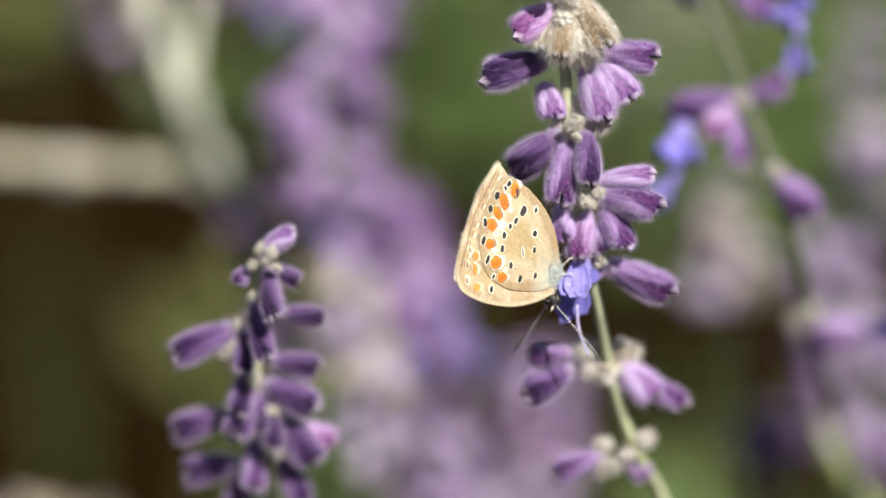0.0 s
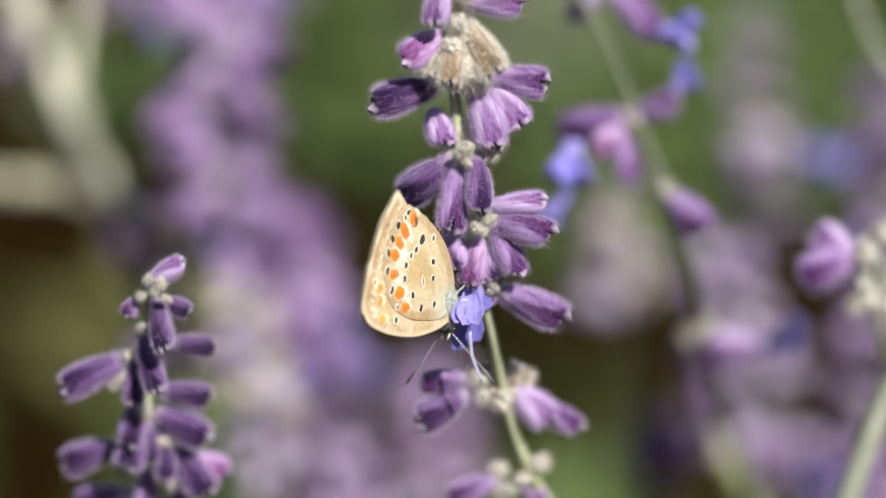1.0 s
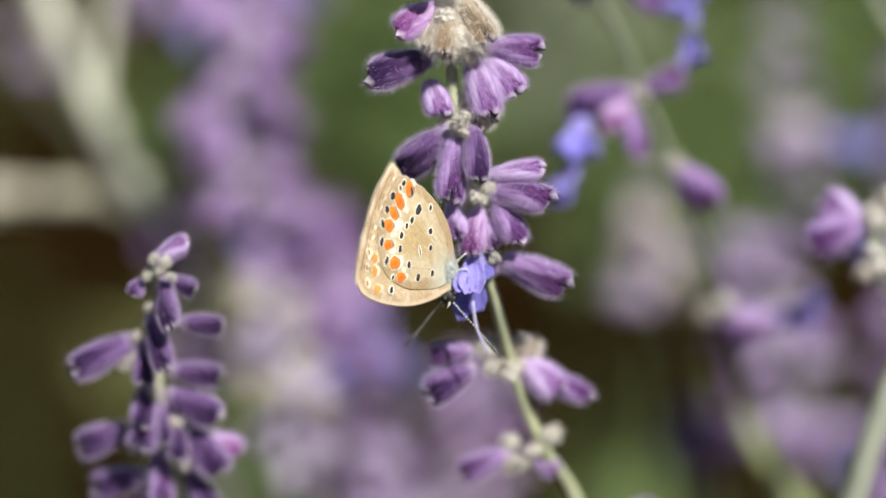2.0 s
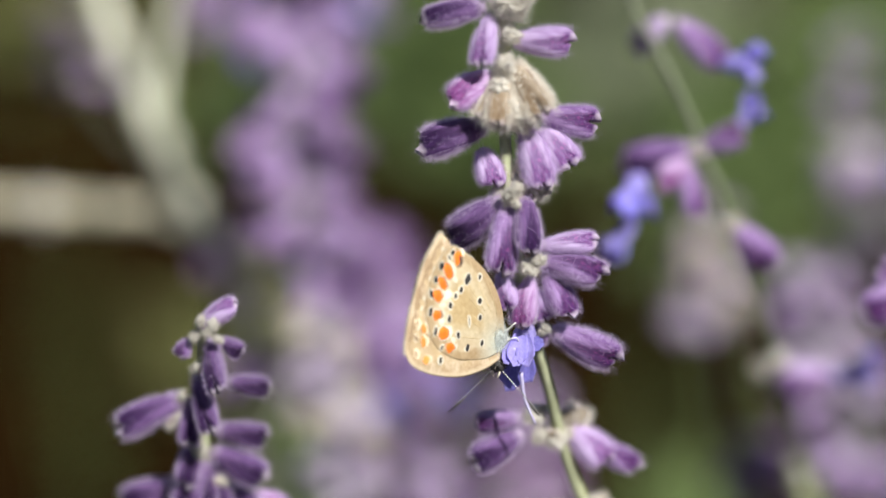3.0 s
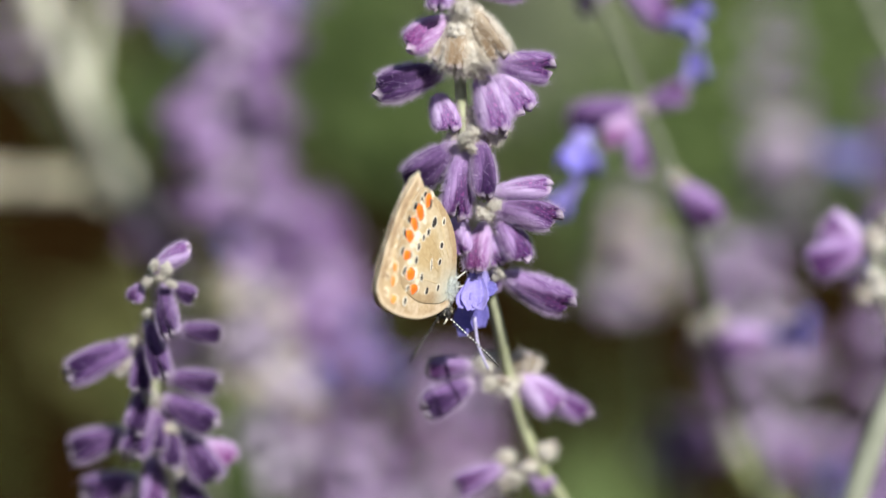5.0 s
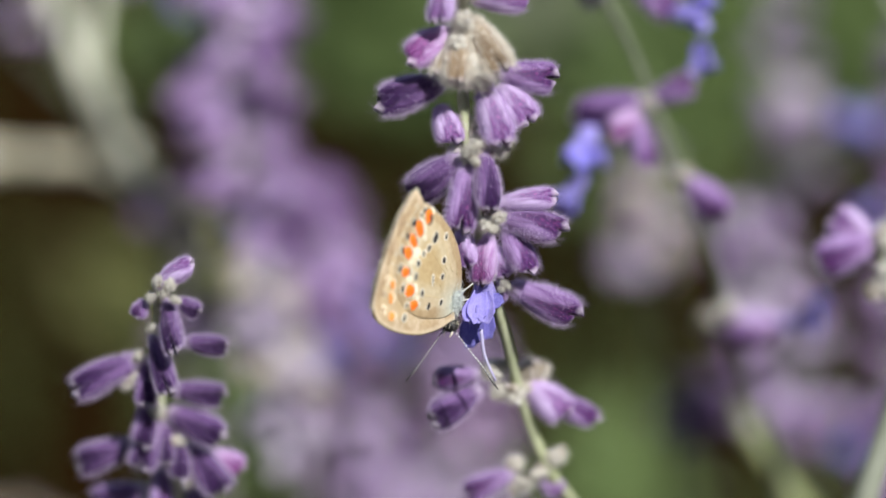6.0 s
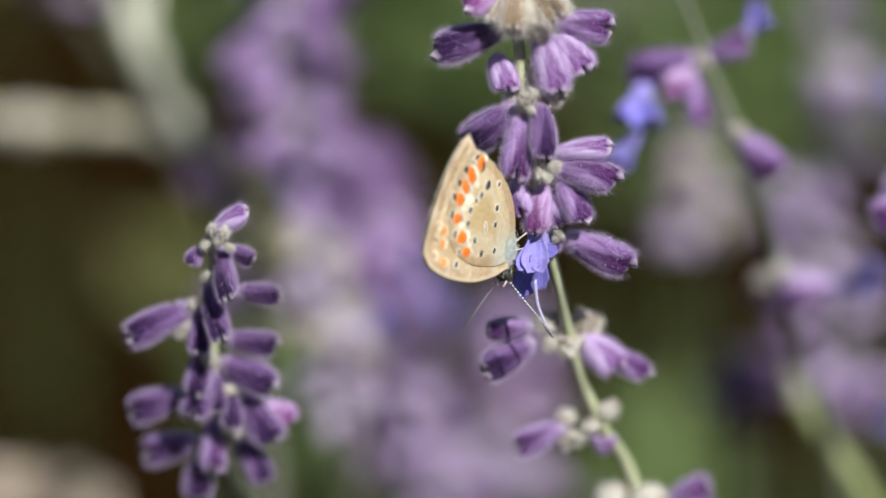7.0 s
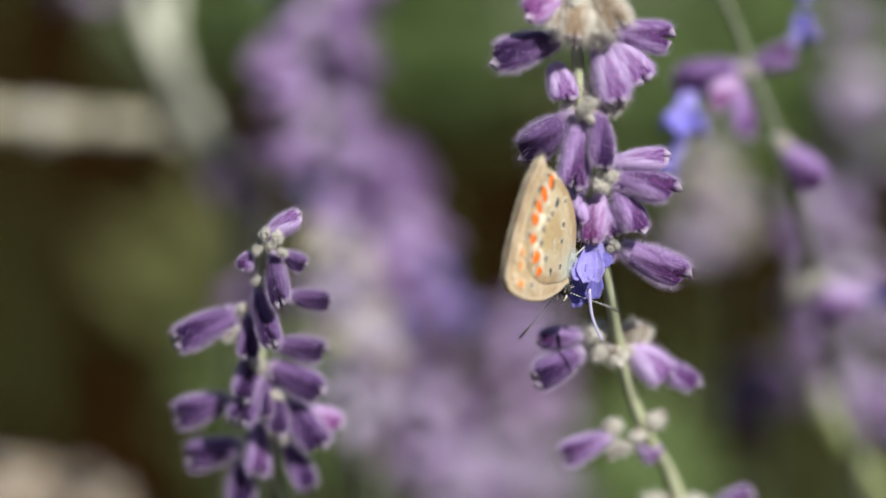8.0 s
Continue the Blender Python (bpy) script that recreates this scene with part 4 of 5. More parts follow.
def forewing_material():
    """Peach-fawn forewing, dusky brown in streaks near its outer edge."""
    mat, tree, shader = material("forewing_scales", 0.7, 0.08, 0.22)
    rim = tree.nodes.new("ShaderNodeAttribute")
    rim.attribute_name = "rim"
    grain = noise_node(tree, 2600.0, 2)
    blot = noise_node(tree, 620.0, 3, stretch=(1.5, 1, 0.6))
    tone = ramp(tree, rim.outputs["Fac"], [(0.0, (0.50, 0.35, 0.17)), (0.78, (0.54, 0.40, 0.22)), (0.90, (0.42, 0.29, 0.165)), (0.97, (0.70, 0.58, 0.40)), (1.0, (0.56, 0.42, 0.27))])
    dusk = ramp(tree, blot.outputs[0], [(0.40, (0, 0, 0)), (0.58, (0.85, 0.85, 0.85))])
    tc = tree.nodes.new("ShaderNodeTexCoord")
    sep = tree.nodes.new("ShaderNodeSeparateXYZ")
    tree.links.new(tc.outputs["Object"], sep.inputs[0])
    high = ramp(tree, sep.outputs["Z"], [(0.0, (0.25, 0.25, 0.25)), (0.005, (1, 1, 1))])
    mask = mixed(tree, dusk.outputs[0], high.outputs[0], 1.0, "MULTIPLY")
    pale = ramp(tree, noise_node(tree, 900.0, 3, stretch=(1, 1, 0.6)).outputs[0], [(0.50, (0, 0, 0)), (0.64, (0.7, 0.7, 0.7))])
    col = mixed(tree, tone.outputs[0], (0.72, 0.60, 0.44), pale.outputs[0])
    col = mixed(tree, col, (0.33, 0.20, 0.10), mask)
    col = mixed(tree, col, ramp(tree, grain.outputs[0], [(0.3, (0.50, 0.35, 0.19)), (0.7, (0.84, 0.68, 0.46))]).outputs[0], 0.25)
    colour(mat, tree, shader, col)
    bump(tree, shader, grain.outputs[0], 0.5, 0.00006)
    return mat


WING, FOREWING = wing_material(), forewing_material()
BLACK = plain_material("black_scales", (0.012, 0.010, 0.010), (0.035, 0.030, 0.026), 900, 0.6)
CREAM = plain_material("white_scales", (0.60, 0.53, 0.40), (0.72, 0.66, 0.53), 900, 0.7)
ORANGE = plain_material("orange_scales", (0.60, 0.088, 0.004), (0.82, 0.21, 0.013), 1.6, 0.6)
BUFF = plain_material("buff_scales", (0.62, 0.48, 0.30), (0.78, 0.66, 0.48), 900, 0.7)
RING = plain_material("cream_ring_scales", (0.58, 0.50, 0.35), (0.74, 0.67, 0.51), 900, 0.7)
DUSK = plain_material("dusky_scales", (0.22, 0.13, 0.07), (0.36, 0.24, 0.14), 900, 0.7)
RUST = plain_material("rust_scales", (0.62, 0.20, 0.035), (0.76, 0.32, 0.08), 900, 0.7)
VEIN = plain_material("fawn_vein", (0.50, 0.38, 0.20), (0.60, 0.47, 0.27), 900, 0.7)
BODY = plain_material("dark_body", (0.007, 0.007, 0.007), (0.024, 0.022, 0.021), 500, 0.5)
FUR = plain_material("blue_white_fur", (0.58, 0.62, 0.60), (0.82, 0.84, 0.78), 500, 0.6, 0.3)
LEG = plain_material("white_legs", (0.60, 0.58, 0.52), (0.80, 0.78, 0.72), 500, 0.6)

# outlines as (outward, upward) in mm from the wing root
HIND = [(-0.1, -0.2), (1.95, -0.85), (4.05, -0.75), (6.1, -0.35), (7.5, 0.4), (8.75, 1.55), (9.4, 3.1), (9.6, 4.75), (9.45, 6.65), (8.85, 8.5), (8.05, 10.1), (6.95, 11.4), (5.75, 12.0), (4.7, 11.3), (3.35, 10.3), (2.0, 8.75), (0.8, 6.6), (0.1, 4.4), (-0.2, 2.3)]
FORE = [(0.2, -1.3), (2.6, -2.05), (5.05, -2.35), (7.5, -2.05), (9.85, -1.3), (11.75, 0.0), (12.3, 1.55), (12.1, 3.2), (11.55, 5.3), (10.85, 7.4), (10.05, 9.4), (9.2, 11.1), (8.3, 12.4), (7.2, 13.55), (6.6, 13.1), (5.75, 11.8), (3.8, 7.8), (1.6, 3.5), (0.2, 0.8)]


def bulge(u, v):
    """How far the wing's sheet stands out at (u, v), with faint pleats along the veins."""
    r = math.hypot(u, v)
    return 0.5 * math.sin(min(1.0, r / 12.0) * math.pi) + 0.035 * math.cos(20 * math.atan2(v, u + 0.6)) * min(1, r / 4)


def wing_mesh(name, outline, layer, side, mat):
    """A thin two-sided sheet in the plane y = layer; side is +1 or -1."""
    ring = spline([(u, 0, v) for u, v in outline + outline[:1]], 97)[:96]
    mid = sum(ring, Vector()) / len(ring)
    scales = (1.0, 0.975, 0.94, 0.88, 0.8, 0.68, 0.54, 0.38, 0.2, 0.06)
    verts, rims, faces = [], [], []
    for face in (0, 1):
        for s in scales:
            for p in ring:
                q = mid + (p - mid) * s
                y = side * (layer + bulge(q.x, q.z) + (0.0 if face else 0.05) * (1 if s < 1 else 0.2))
                verts.append(Vector((q.x, y, q.z)) * 0.001)
                rims.append(s)
    n, rows = len(ring), len(scales)
    for face in (0, 1):
        o = face * n * rows
        for k in range(rows - 1):
            for j in range(n):
                j2 = (j + 1) % n
                f = (o + k * n + j, o + k * n + j2, o + (k + 1) * n + j2, o + (k + 1) * n + j)
                faces.append(f if face else f[::-1])
        hub = len(verts)
        verts.append(Vector((mid.x, side * (layer + bulge(mid.x, mid.z) + (0.0 if face else 0.05)), mid.z)) * 0.001)
        rims.append(0.0)
        fan = [(o + (rows - 1) * n + j, o + (rows - 1) * n + (j + 1) % n, hub) for j in range(n)]
        faces += fan if face else [t[::-1] for t in fan]
    for j in range(n):
        j2 = (j + 1) % n
        faces.append((j, j2, n * rows + j2, n * rows + j))
    if side < 0:
        faces = [t[::-1] for t in faces]
    me = mesh_of(name, verts, faces, mat)
    me.attributes.new("rim", "FLOAT", "POINT").data.foreach_set("value", rims)
    return me


def disc_mesh(mat, seed, point=0.0):
    """A low domed scale patch of unit size with an uneven rim; point draws one end out."""
    verts, faces = [(0, 0.10, 0)], []
    n = 18
    for r, y in ((0.6, 0.09), (1.0, 0.0)):
        for j in range(n):
            th = 2 * math.pi * j / n
            k = r * (1 + 0.30 * noise.noise(Vector((math.cos(th) * 1.3, math.sin(th) * 1.3, seed * 4.7))) + point * max(0, math.cos(th)) ** 4 - 0.6 * point * max(0, -math.cos(th)) ** 2)
            verts.append((k * math.cos(th) * 0.5, y, k * math.sin(th) * 0.5))
    for j in range(n):
        j2 = (j + 1) % n
        faces += [(0, 1 + j2, 1 + j), (1 + j, 1 + j2, 1 + n + j2, 1 + n + j)]
    return mesh_of("spot", verts, faces, mat)


def mark(wing, u, v, width, height, tilt, mat, lift, layer, side, name, point=0.0):
    seed = int(u * 10 + v * 3) % 4
    me = shared((mat.name, seed, point), lambda: disc_mesh(mat, seed, point))
    e = 0.2
    du, dv = (bulge(u + e, v) - bulge(u - e, v)) / (2 * e), (bulge(u, v + e) - bulge(u, v - e)) / (2 * e)
    nrm = Vector((-du, 1, -dv)).normalized()
    turn = Vector((0, 1, 0)).rotation_difference(nrm).to_matrix().to_4x4()
    m = Matrix.Translation((u * 0.001, (layer + bulge(u, v) + 0.05 + lift) * 0.001, v * 0.001)) @ turn @ pose(0, 0, 0, 0, tilt, 0) @ Matrix.Diagonal((width * 0.001, 0.0003, height * 0.001, 1))
    if side < 0:
        m = Matrix.Diagonal((1, -1, 1, 1)) @ m
    part(name, me, wing, m)


# black spots on the hindwing: outward, upward (mm), width, height, tilt
SPOTS = [(4.34, 8.2, 0.66, 1.08, 28), (2.82, 8.22, 0.33, 0.60, 12), (5.24, 7.21, 0.40, 0.76, 15), (5.93, 6.64, 0.34, 0.64, 12), (6.70, 5.7, 0.46, 0.70, 10), (6.9, 4.25, 0.40, 0.80, 0), (3.0, 5.66, 0.50, 0.70, 5),
         (3.0, 3.8, 0.40, 0.64, 0), (4.47, 3.66, 0.13, 1.15, -3), (5.94, 2.37, 0.40, 0.76, 0), (4.76, 0.76, 0.46, 0.88, 12), (2.87, 0.95, 0.40, 0.70, 5), (6.34, 10.82, 0.30, 0.60, -10)]
# orange crescents (outward, upward, width, height, tilt), each with its black spot outside (the same)
CRESCENTS = [((5.40, 10.62, 0.92, 1.86, 8), (5.90, 11.30, 0.45, 0.62, 30)), ((6.75, 9.43, 0.84, 1.86, 16), (7.37, 10.09, 0.52, 0.86, 10)), ((7.48, 8.15, 0.80, 1.62, 20), (8.15, 8.70, 0.44, 0.82, 5)),
             ((8.25, 6.94, 0.92, 1.38, 22), (8.82, 7.25, 0.38, 0.98, -6)), ((8.48, 4.91, 0.92, 1.10, 4), (9.08, 5.36, 0.36, 1.02, 12)), ((7.93, 2.88, 1.06, 1.36, -6), (8.70, 3.2, 0.36, 0.92, 20)),
             ((7.16, 1.13, 0.92, 1.12, 16), (8.0, 1.3, 0.22, 0.55, 25))]


def wings(butterfly, side):
    """Fore- and hindwing of one side with their marks; the far pair folds in a little behind the near one."""
    k = 1.0 if side > 0 else 0.96
    fore_line, hind_line = [(u * k, v * k) for u, v in FORE], [(u * k, v * k) for u, v in HIND]
    fore = part("forewing", wing_mesh("forewing", fore_line, 0.43, side, FOREWING), butterfly, label="peach-fawn forewing with a pale fringe")
    hind = part("hindwing", wing_mesh("hindwing", hind_line, 0.5, side, WING), butterfly, label="fawn hindwing with black spots and orange crescents")
    for u, v, w, h, tilt in SPOTS:
        mark(hind, u, v, w + 0.30, h + 0.32, -tilt, CREAM, 0.012, 0.5, side, "spot_ring")
        mark(hind, u, v, w * 1.08, h * 1.04, -tilt, BLACK, 0.035, 0.5, side, "spot")
    for (u, v, w, h, tilt), (bu, bv, bw, bh, lean) in CRESCENTS:
        mark(hind, u - 0.05, v, w * 1.22 + 0.22, h + 0.34, tilt + 180, CREAM, 0.008, 0.5, side, "spot_ring", 0.7)
        mark(hind, bu, bv, bw + 0.26, bh + 0.30, -lean, CREAM, 0.010, 0.5, side, "spot_ring")
        mark(hind, u - 0.07, v - 0.02, w * 1.08 + 0.10, h * 1.04 + 0.10, tilt + 178, DUSK, 0.022, 0.5, side, "dusky_rim", 0.55)
        mark(hind, u, v, w * 1.02, h * 1.02, tilt + 178, ORANGE, 0.036, 0.5, side, "crescent", 0.55)
        mark(hind, bu, bv, bw * 1.15, bh * 1.05, -lean, BLACK, 0.06, 0.5, side, "spot")
    mark(hind, 4.95, 10.3, 0.26, 1.1, 4, BLACK, 0.06, 0.5, side, "spot")
    # pale patch and wedges between the two rows of spots
    for u, v, w, h, tilt in ((6.85, 6.85, 1.5, 1.05, 20), (7.55, 5.85, 0.9, 0.6, 0), (7.75, 4.1, 0.8, 0.6, 0), (6.9, 3.3, 0.6, 0.55, 0), (6.6, 1.9, 0.55, 0.7, 0), (5.9, 8.4, 0.6, 0.8, 30)):
        mark(hind, u, v, w, h, tilt, RING, 0.005, 0.5, side, "pale_patch")
    for (u, v, w, h), (ru, rv) in (((10.05, 3.67, 0.58, 1.10), (10.6, 4.35)), ((10.15, 2.25, 0.58, 1.20), (10.9, 2.75)), ((10.0, 0.25, 0.80, 0.92), (10.95, 1.05))):
        mark(fore, ru, rv, 0.66, 1.15, 8, BUFF, 0.01, 0.43, side, "spot_ring")
        mark(fore, ru + 0.05, rv, 0.30, 0.75, 8, DUSK, 0.03, 0.43, side, "dash")
        mark(fore, u - 0.1, v, w + 0.28, h + 0.22, 184, BUFF, 0.012, 0.43, side, "spot_ring", 0.5)
        mark(fore, u, v, w, h, 184, RUST, 0.035, 0.43, side, "crescent", 0.5)
    # dusky dashes and pale lozenges along the outer edge
    for k in range(10):
        u, v = np.interp(k / 9, (0, 0.45, 1), (7.7, 10.0, 11.55)), np.interp(k / 9, (0, 0.45, 1), (12.2, 8.2, 3.0))
        lean = 2.4 * k - 34
        mark(fore, u, v, 0.20, 1.15, lean, DUSK, 0.02, 0.43, side, "dash")
        mark(fore, u - 0.32, v - 0.1, 0.14, 0.9, lean + 6, DUSK, 0.018, 0.43, side, "dash")
        if k % 3 != 1:
            mark(fore, u - 0.62, v - 0.3, 0.30, 0.60, lean, RING, 0.02, 0.43, side, "spot_ring")
            mark(fore, u - 0.86, v - 0.4, 0.13, 0.5, lean, DUSK, 0.03, 0.43, side, "dash")
    mark(fore, 8.26, -0.06, 0.78, 1.18, 0, CREAM, 0.01, 0.5, side, "spot_ring")
    mark(fore, 8.26, -0.06, 0.38, 0.80, -5, BLACK, 0.035, 0.5, side, "spot")
    for wing, outline, layer in ((fore, fore_line, 0.36), (hind, hind_line, 0.5)):
        ring = spline([(u, 0, v) for u, v in outline + outline[:1]], 90)
        for k in range(28, 70, 5):
            p = ring[k]
            line = []
            for s in np.linspace(0.35, 0.97, 9):
                u, v = p.x * s + 0.5 * math.sin(s * 3.1) * (0.3 if k % 2 else -0.3), p.z * s + 0.6 * (1 - s)
                line.append(Vector((u, side * (layer + bulge(u, v) + 0.045), v)) * 0.001)
            part("vein", tube("vein", line, (0.000034, 0.00003, 0.000025), VEIN, 14, 6), wing)
    for wing, outline, layer, first, last, ln in ((fore, fore_line, 0.43, 0.30, 0.72, 0.42), (hind, hind_line, 0.5, 0.30, 0.74, 0.22)):
        ring = spline([(u, 0, v) for u, v in outline + outline[:1]], 700)
        mid = sum(ring, Vector()) / len(ring)
        places = []
        for p in ring[int(first * 700):int(last * 700)]:
            for lift in (0.0, 0.02, 0.04):
                places.append((Vector((p.x, side * (layer + bulge(p.x, p.z) + lift), p.z)) * 0.001, (p - mid).normalized()))
        part("fringe", hair_mesh("fringe", places, CREAM, ln * 0.001, 0.000018, 5, 0.16), wing, kind="stuff")


def ellipsoid(name, rx, ry, rz, mat, seed=0):
    bm = bmesh.new()
    bmesh.ops.create_icosphere(bm, subdivisions=3, radius=1.0)
    for v in bm.verts:
        k = 1 + 0.06 * noise.noise(v.co * 3 + Vector((seed, 0, 0)))
        v.co = Vector((v.co.x * rx, v.co.y * ry, v.co.z * rz)) * k
    me = bpy.data.meshes.new(name)
    bm.to_mesh(me)
    bm.free()
    me.polygons.foreach_set("use_smooth", [True] * len(me.polygons))
    me.materials.append(mat)
    return me


def fur_on(rx, ry, rz, count, length, mat, seed):
    rnd = random.Random(seed)
    places = []
    for _ in range(count):
        d = Vector((rnd.gauss(0, 1), rnd.gauss(0, 1), rnd.gauss(0, 1))).normalized()
        places.append((Vector((d.x * rx, d.y * ry, d.z * rz)), (d + Vector((0, 0, 0.6))).normalized()))
    return hair_mesh("fur", places, mat, length, 0.00002, seed, 0.35)


def antenna_material():
    """Black thread ringed with white."""
    mat, tree, shader = material("ringed_antenna", 0.5)
    tc = tree.nodes.new("ShaderNodeTexCoord")
    sep = tree.nodes.new("ShaderNodeSeparateXYZ")
    tree.links.new(tc.outputs["Object"], sep.inputs[0])
    k = tree.nodes.new("ShaderNodeMath")
    k.operation = "MULTIPLY"
    k.inputs[1].default_value = 1 / 0.00042
    tree.links.new(sep.outputs["Z"], k.inputs[0])
    fr = tree.nodes.new("ShaderNodeMath")
    fr.operation = "FRACT"
    tree.links.new(k.outputs[0], fr.inputs[0])
    bands = ramp(tree, fr.outputs[0], [(0.0, (0.02, 0.018, 0.018)), (0.48, (0.02, 0.018, 0.018)), (0.54, (0.80, 0.78, 0.74)), (0.96, (0.80, 0.78, 0.74))])
    along = ramp(tree, sep.outputs["Z"], [(0.0058, (0, 0, 0)), (0.0062, (1, 1, 1))])
    colour(mat, tree, shader, mixed(tree, bands.outputs[0], (0.025, 0.02, 0.018), along.outputs[0]))
    return mat


def build_butterfly():
    butterfly = thing("butterfly", 0.0129, -0.0130, 0.5446, "small fawn butterfly with orange-spotted folded wings, feeding on the blue flower", "butterfly")
    wings(butterfly, 1)
    wings(butterfly, -1)
    thorax = part("thorax", ellipsoid("thorax", 0.0010, 0.0009, 0.0020, FUR), butterfly, pose(0.0004, 0, 0.0010, 0, 8, 0), "thorax under blue-white fur")
    part("fur", fur_on(0.0010, 0.0009, 0.0020, 5000, 0.0007, FUR, 3), thorax, kind="stuff")
    abdomen = part("abdomen", tube("abdomen", [(0.0004, 0, 0.0022), (0.0009, 0, 0.0045), (0.0022, 0, 0.0075), (0.0034, 0, 0.0096)], (0.0007, 0.00075, 0.0006, 0.0002), FUR, 20, 12), butterfly)
    head = part("head", ellipsoid("head", 0.00092, 0.00084, 0.00074, BODY, 2), butterfly, pose(0.0003, 0, -0.0021), "black and white head")
    for s in (1, -1):
        part("eye", ellipsoid("eye", 0.00036, 0.0002, 0.00042, BLACK, 4), head, pose(0.0001, s * 0.00078, -0.0001))
        part("palp", tube("palp", [(0, s * 0.0005, -0.0003), (0.0003, s * 0.0006, -0.0009), (0.0004, s * 0.0004, -0.0013)], (0.00010, 0.00011, 0.00005), CREAM, 10, 8), head)
    part("fur", fur_on(0.00092, 0.00084, 0.00074, 500, 0.0005, BODY, 9), head, kind="stuff")
    part("collar", fur_on(0.00088, 0.00086, 0.00060, 220, 0.0006, CREAM, 12), head, pose(0.0001, 0, 0.0003), "tuft of white hairs", kind="stuff")
    part("proboscis", tube("proboscis", [(0.0004, 0, -0.0021), (-0.0004, 0, -0.0026), (-0.0014, 0, -0.0018)], (0.00006, 0.00006, 0.00004), BLACK, 12, 6), butterfly)
    for s in (1, -1):
        for x, z, fx, fz in ((-0.0003, -0.0004, -0.0016, -0.0014), (-0.0004, 0.0006, -0.0020, 0.0000), (-0.0005, 0.0016, -0.0019, 0.0024)):
            part("leg", tube("leg", [(x, s * 0.0006, z), ((x + fx) / 2 - 0.0002, s * 0.0013, (z + fz) / 2 + 0.0006), (fx, s * 0.0009, fz), (fx - 0.0003, s * 0.0008, fz - 0.0007)], (0.00007, 0.00006, 0.00005, 0.00003), LEG, 14, 7), butterfly)
    ringed = antenna_material()
    made = []
    for s in (1, -1):
        made.append(part("antenna", tube("antenna", [(0, 0, 0), (0.0001, 0, 0.003), (0.0002, 0, 0.006), (0.0001, 0, 0.0083)], (0.00006, 0.00006, 0.00006, 0.00006, 0.00006, 0.00008, 0.00015, 0.00016, 0.00005), ringed, 40, 8), butterfly,
                         label="thin black antenna ringed with white, clubbed"))
    return butterfly, made


butterfly, antennae = build_butterfly()


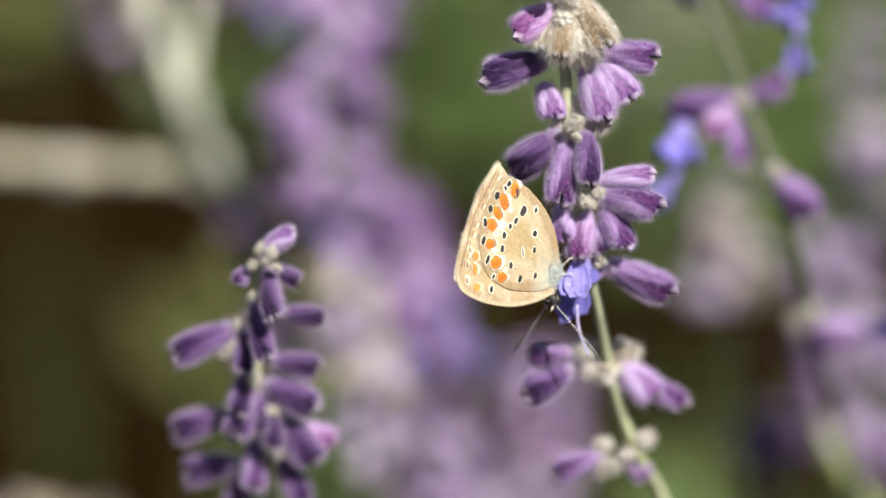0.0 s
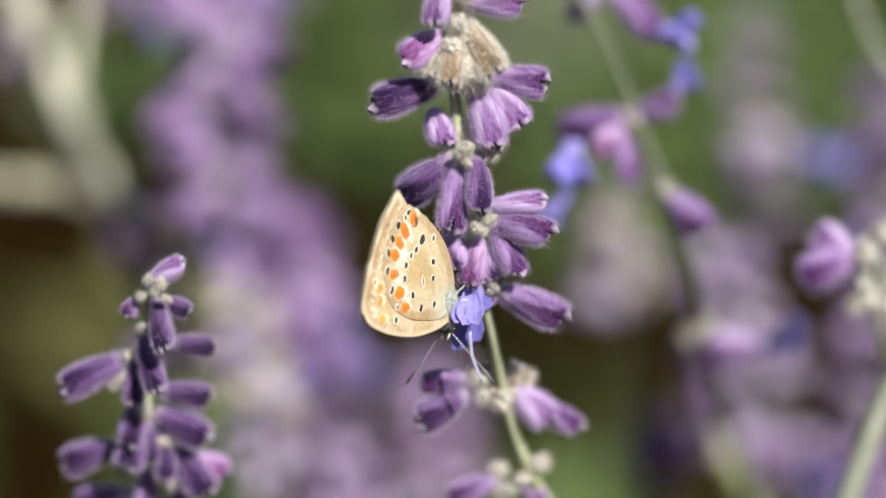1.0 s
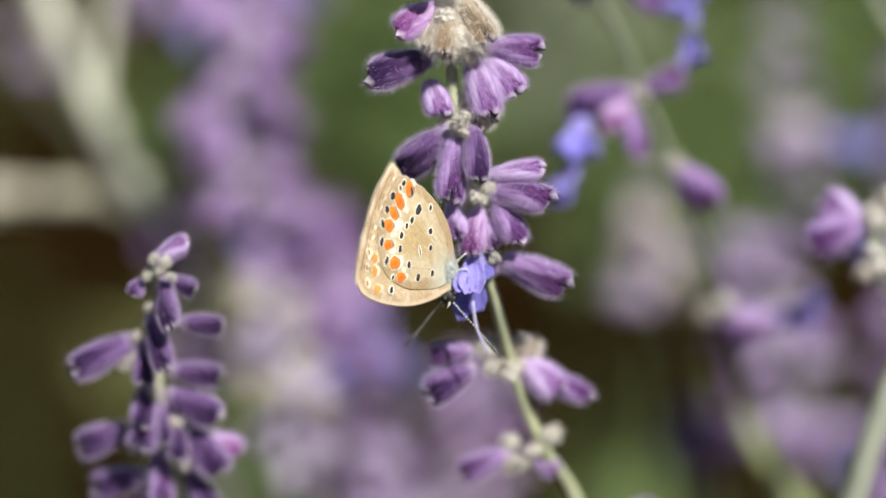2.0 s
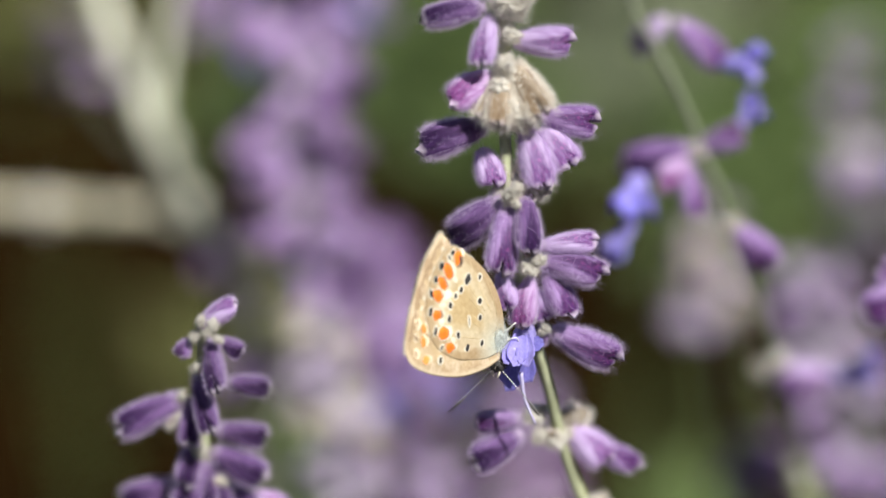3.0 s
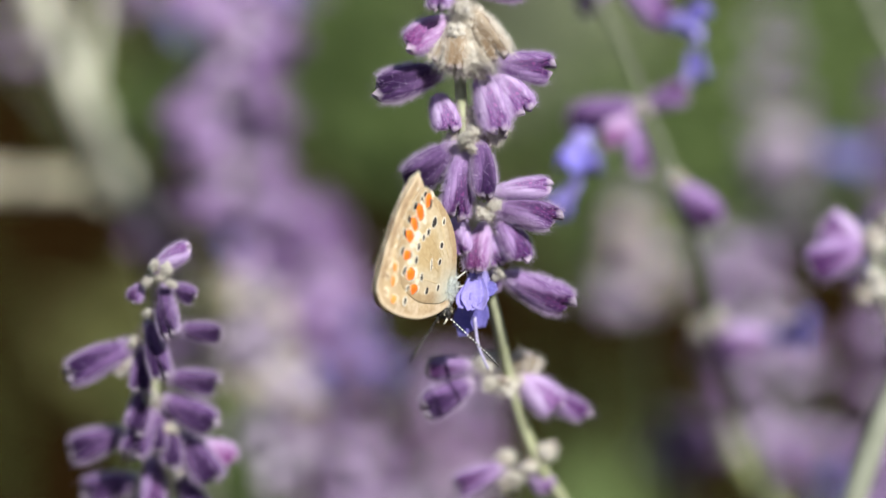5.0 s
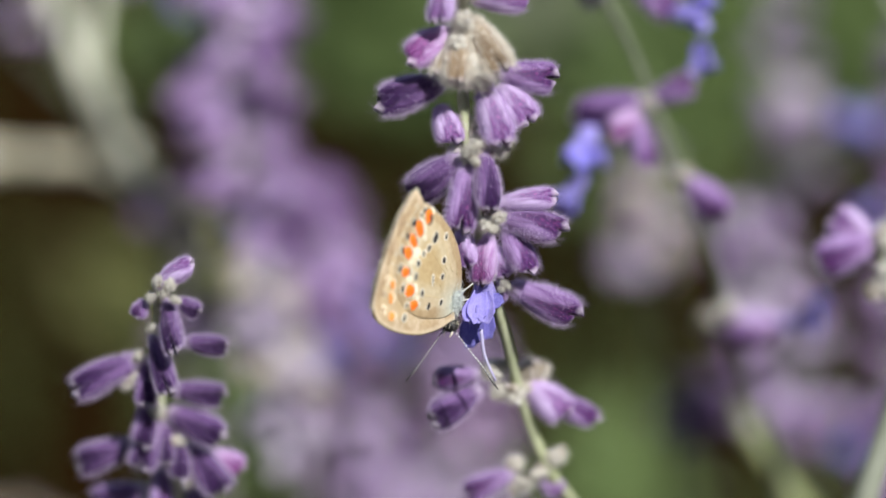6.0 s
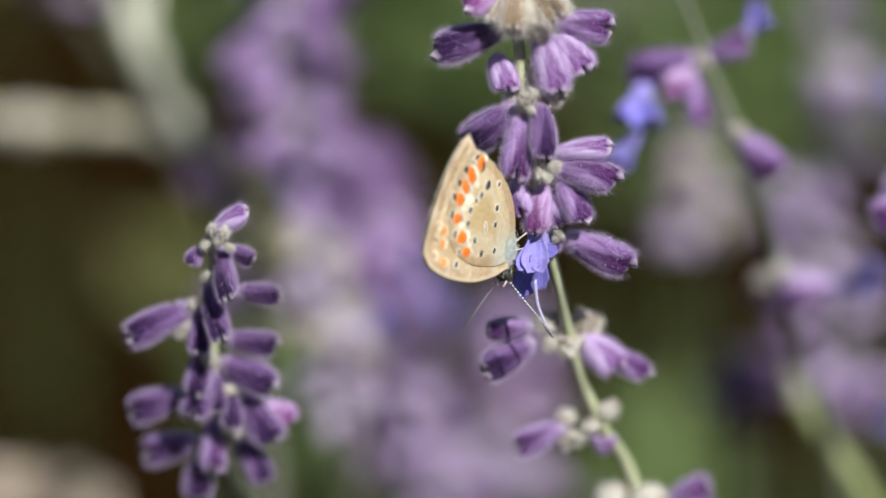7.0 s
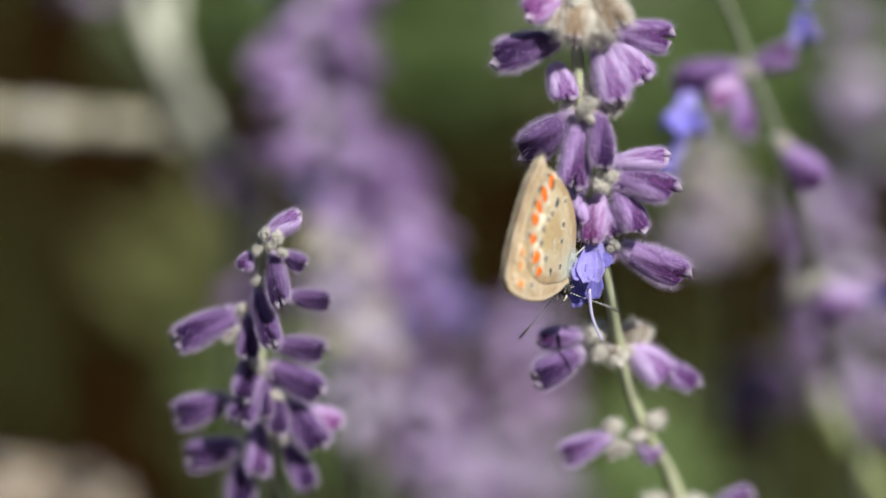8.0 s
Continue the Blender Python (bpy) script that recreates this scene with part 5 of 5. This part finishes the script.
def motions():
    walk(butterfly, [
        (0, pose(0.01229, -0.01306, 0.54486, 4.7, -2.0, 205.4)),
        (0.5, pose(0.01274, -0.01306, 0.54456, 14.2, -5.1, 203.5)),
        (0.7, pose(0.01183, -0.01282, 0.54490, 5.7, -3.3, 215.0)),
        (1, pose(0.01254, -0.01276, 0.54477, 5.2, -3.3, 217.1)),
        (1.5, pose(0.01219, -0.01308, 0.54480, 2.1, -3.1, 217.0)),
        (1.7, pose(0.01226, -0.01301, 0.54503, 1.8, -1.9, 213.3)),
        (2.8, pose(0.01248, -0.01320, 0.54498, 2.4, -1.4, 212.5)),
        (3, pose(0.01249, -0.01286, 0.54517, 4.1, -1.4, 213.3)),
        (3.5, pose(0.01244, -0.01282, 0.54499, 5.0, -4.4, 220.9)),
        (4, pose(0.01199, -0.01291, 0.54486, 2.3, -7.5, 223.6)),
        (4.5, pose(0.01190, -0.01285, 0.54481, 2.0, -7.5, 225.9)),
        (5, pose(0.01184, -0.01279, 0.54487, 0.1, -8.1, 227.7)),
        (5.2, pose(0.01188, -0.01298, 0.54478, 0.8, -8.2, 227.3)),
        (6.3, pose(0.01182, -0.01285, 0.54501, -1.0, -6.1, 218.5)),
        (6.5, pose(0.01175, -0.01292, 0.54508, -1.0, -4.9, 216.6)),
        (7, pose(0.01185, -0.01280, 0.54487, 1.1, -7.1, 220.0)),
        (7.5, pose(0.01204, -0.01304, 0.54462, 1.4, -6.5, 225.0)),
        (8, pose(0.01227, -0.01287, 0.54435, -1.2, -4.7, 232.5)),
        ])
    walk(antennae[0], [
        (0, pose(0.0003, 0.0004, -0.0024, 140.4, -27.0, 180.0)),
        (0.5, pose(0.0003, 0.0004, -0.0024, 148.1, -27.9, 180.0)),
        (1, pose(0.0003, 0.0004, -0.0024, 160.5, -32.8, 180.0)),
        (1.5, pose(0.0003, 0.0004, -0.0024, 147.1, -27.2, 180.0)),
        (3, pose(0.0003, 0.0004, -0.0024, 117.1, 2.2, 180.0)),
        (3.5, pose(0.0003, 0.0004, -0.0024, 133.4, -14.0, 180.0)),
        (4, pose(0.0003, 0.0004, -0.0024, 95.6, -7.3, 180.0)),
        (4.5, pose(0.0003, 0.0004, -0.0024, 115.6, -23.8, 180.0)),
        (5, pose(0.0003, 0.0004, -0.0024, 125.5, -16.9, 180.0)),
        (6.5, pose(0.0003, 0.0004, -0.0024, 146.0, -24.5, 180.0)),
        (7, pose(0.0003, 0.0004, -0.0024, 144.0, -25.7, 180.0)),
        (7.5, pose(0.0003, 0.0004, -0.0024, 146.8, -38.6, 180.0)),
        (8, pose(0.0003, 0.0004, -0.0024, 162.8, -66.0, 180.0)),
        ])
    walk(antennae[1], [
        (0, pose(0.0005, -0.0004, -0.0024, -145.9, 17.4, 180.0)),
        (1, pose(0.0005, -0.0004, -0.0024, -145.6, 14.8, 180.0)),
        (3, pose(0.0005, -0.0004, -0.0024, -139.0, 27.4, 180.0)),
        (3.5, pose(0.0005, -0.0004, -0.0024, -146.5, 11.1, 180.0)),
        (4, pose(0.0005, -0.0004, -0.0024, -143.9, -7.7, 180.0)),
        (4.5, pose(0.0005, -0.0004, -0.0024, -142.5, -24.5, 180.0)),
        (5, pose(0.0005, -0.0004, -0.0024, -142.8, -11.5, 180.0)),
        (6.5, pose(0.0005, -0.0004, -0.0024, -151.9, 15.9, 180.0)),
        (7, pose(0.0005, -0.0004, -0.0024, -146.3, 9.0, 180.0)),
        (7.5, pose(0.0005, -0.0004, -0.0024, -146.6, 9.4, 180.0)),
        (8, pose(0.0005, -0.0004, -0.0024, -143.5, -1.0, 180.0)),
        ])


motions()
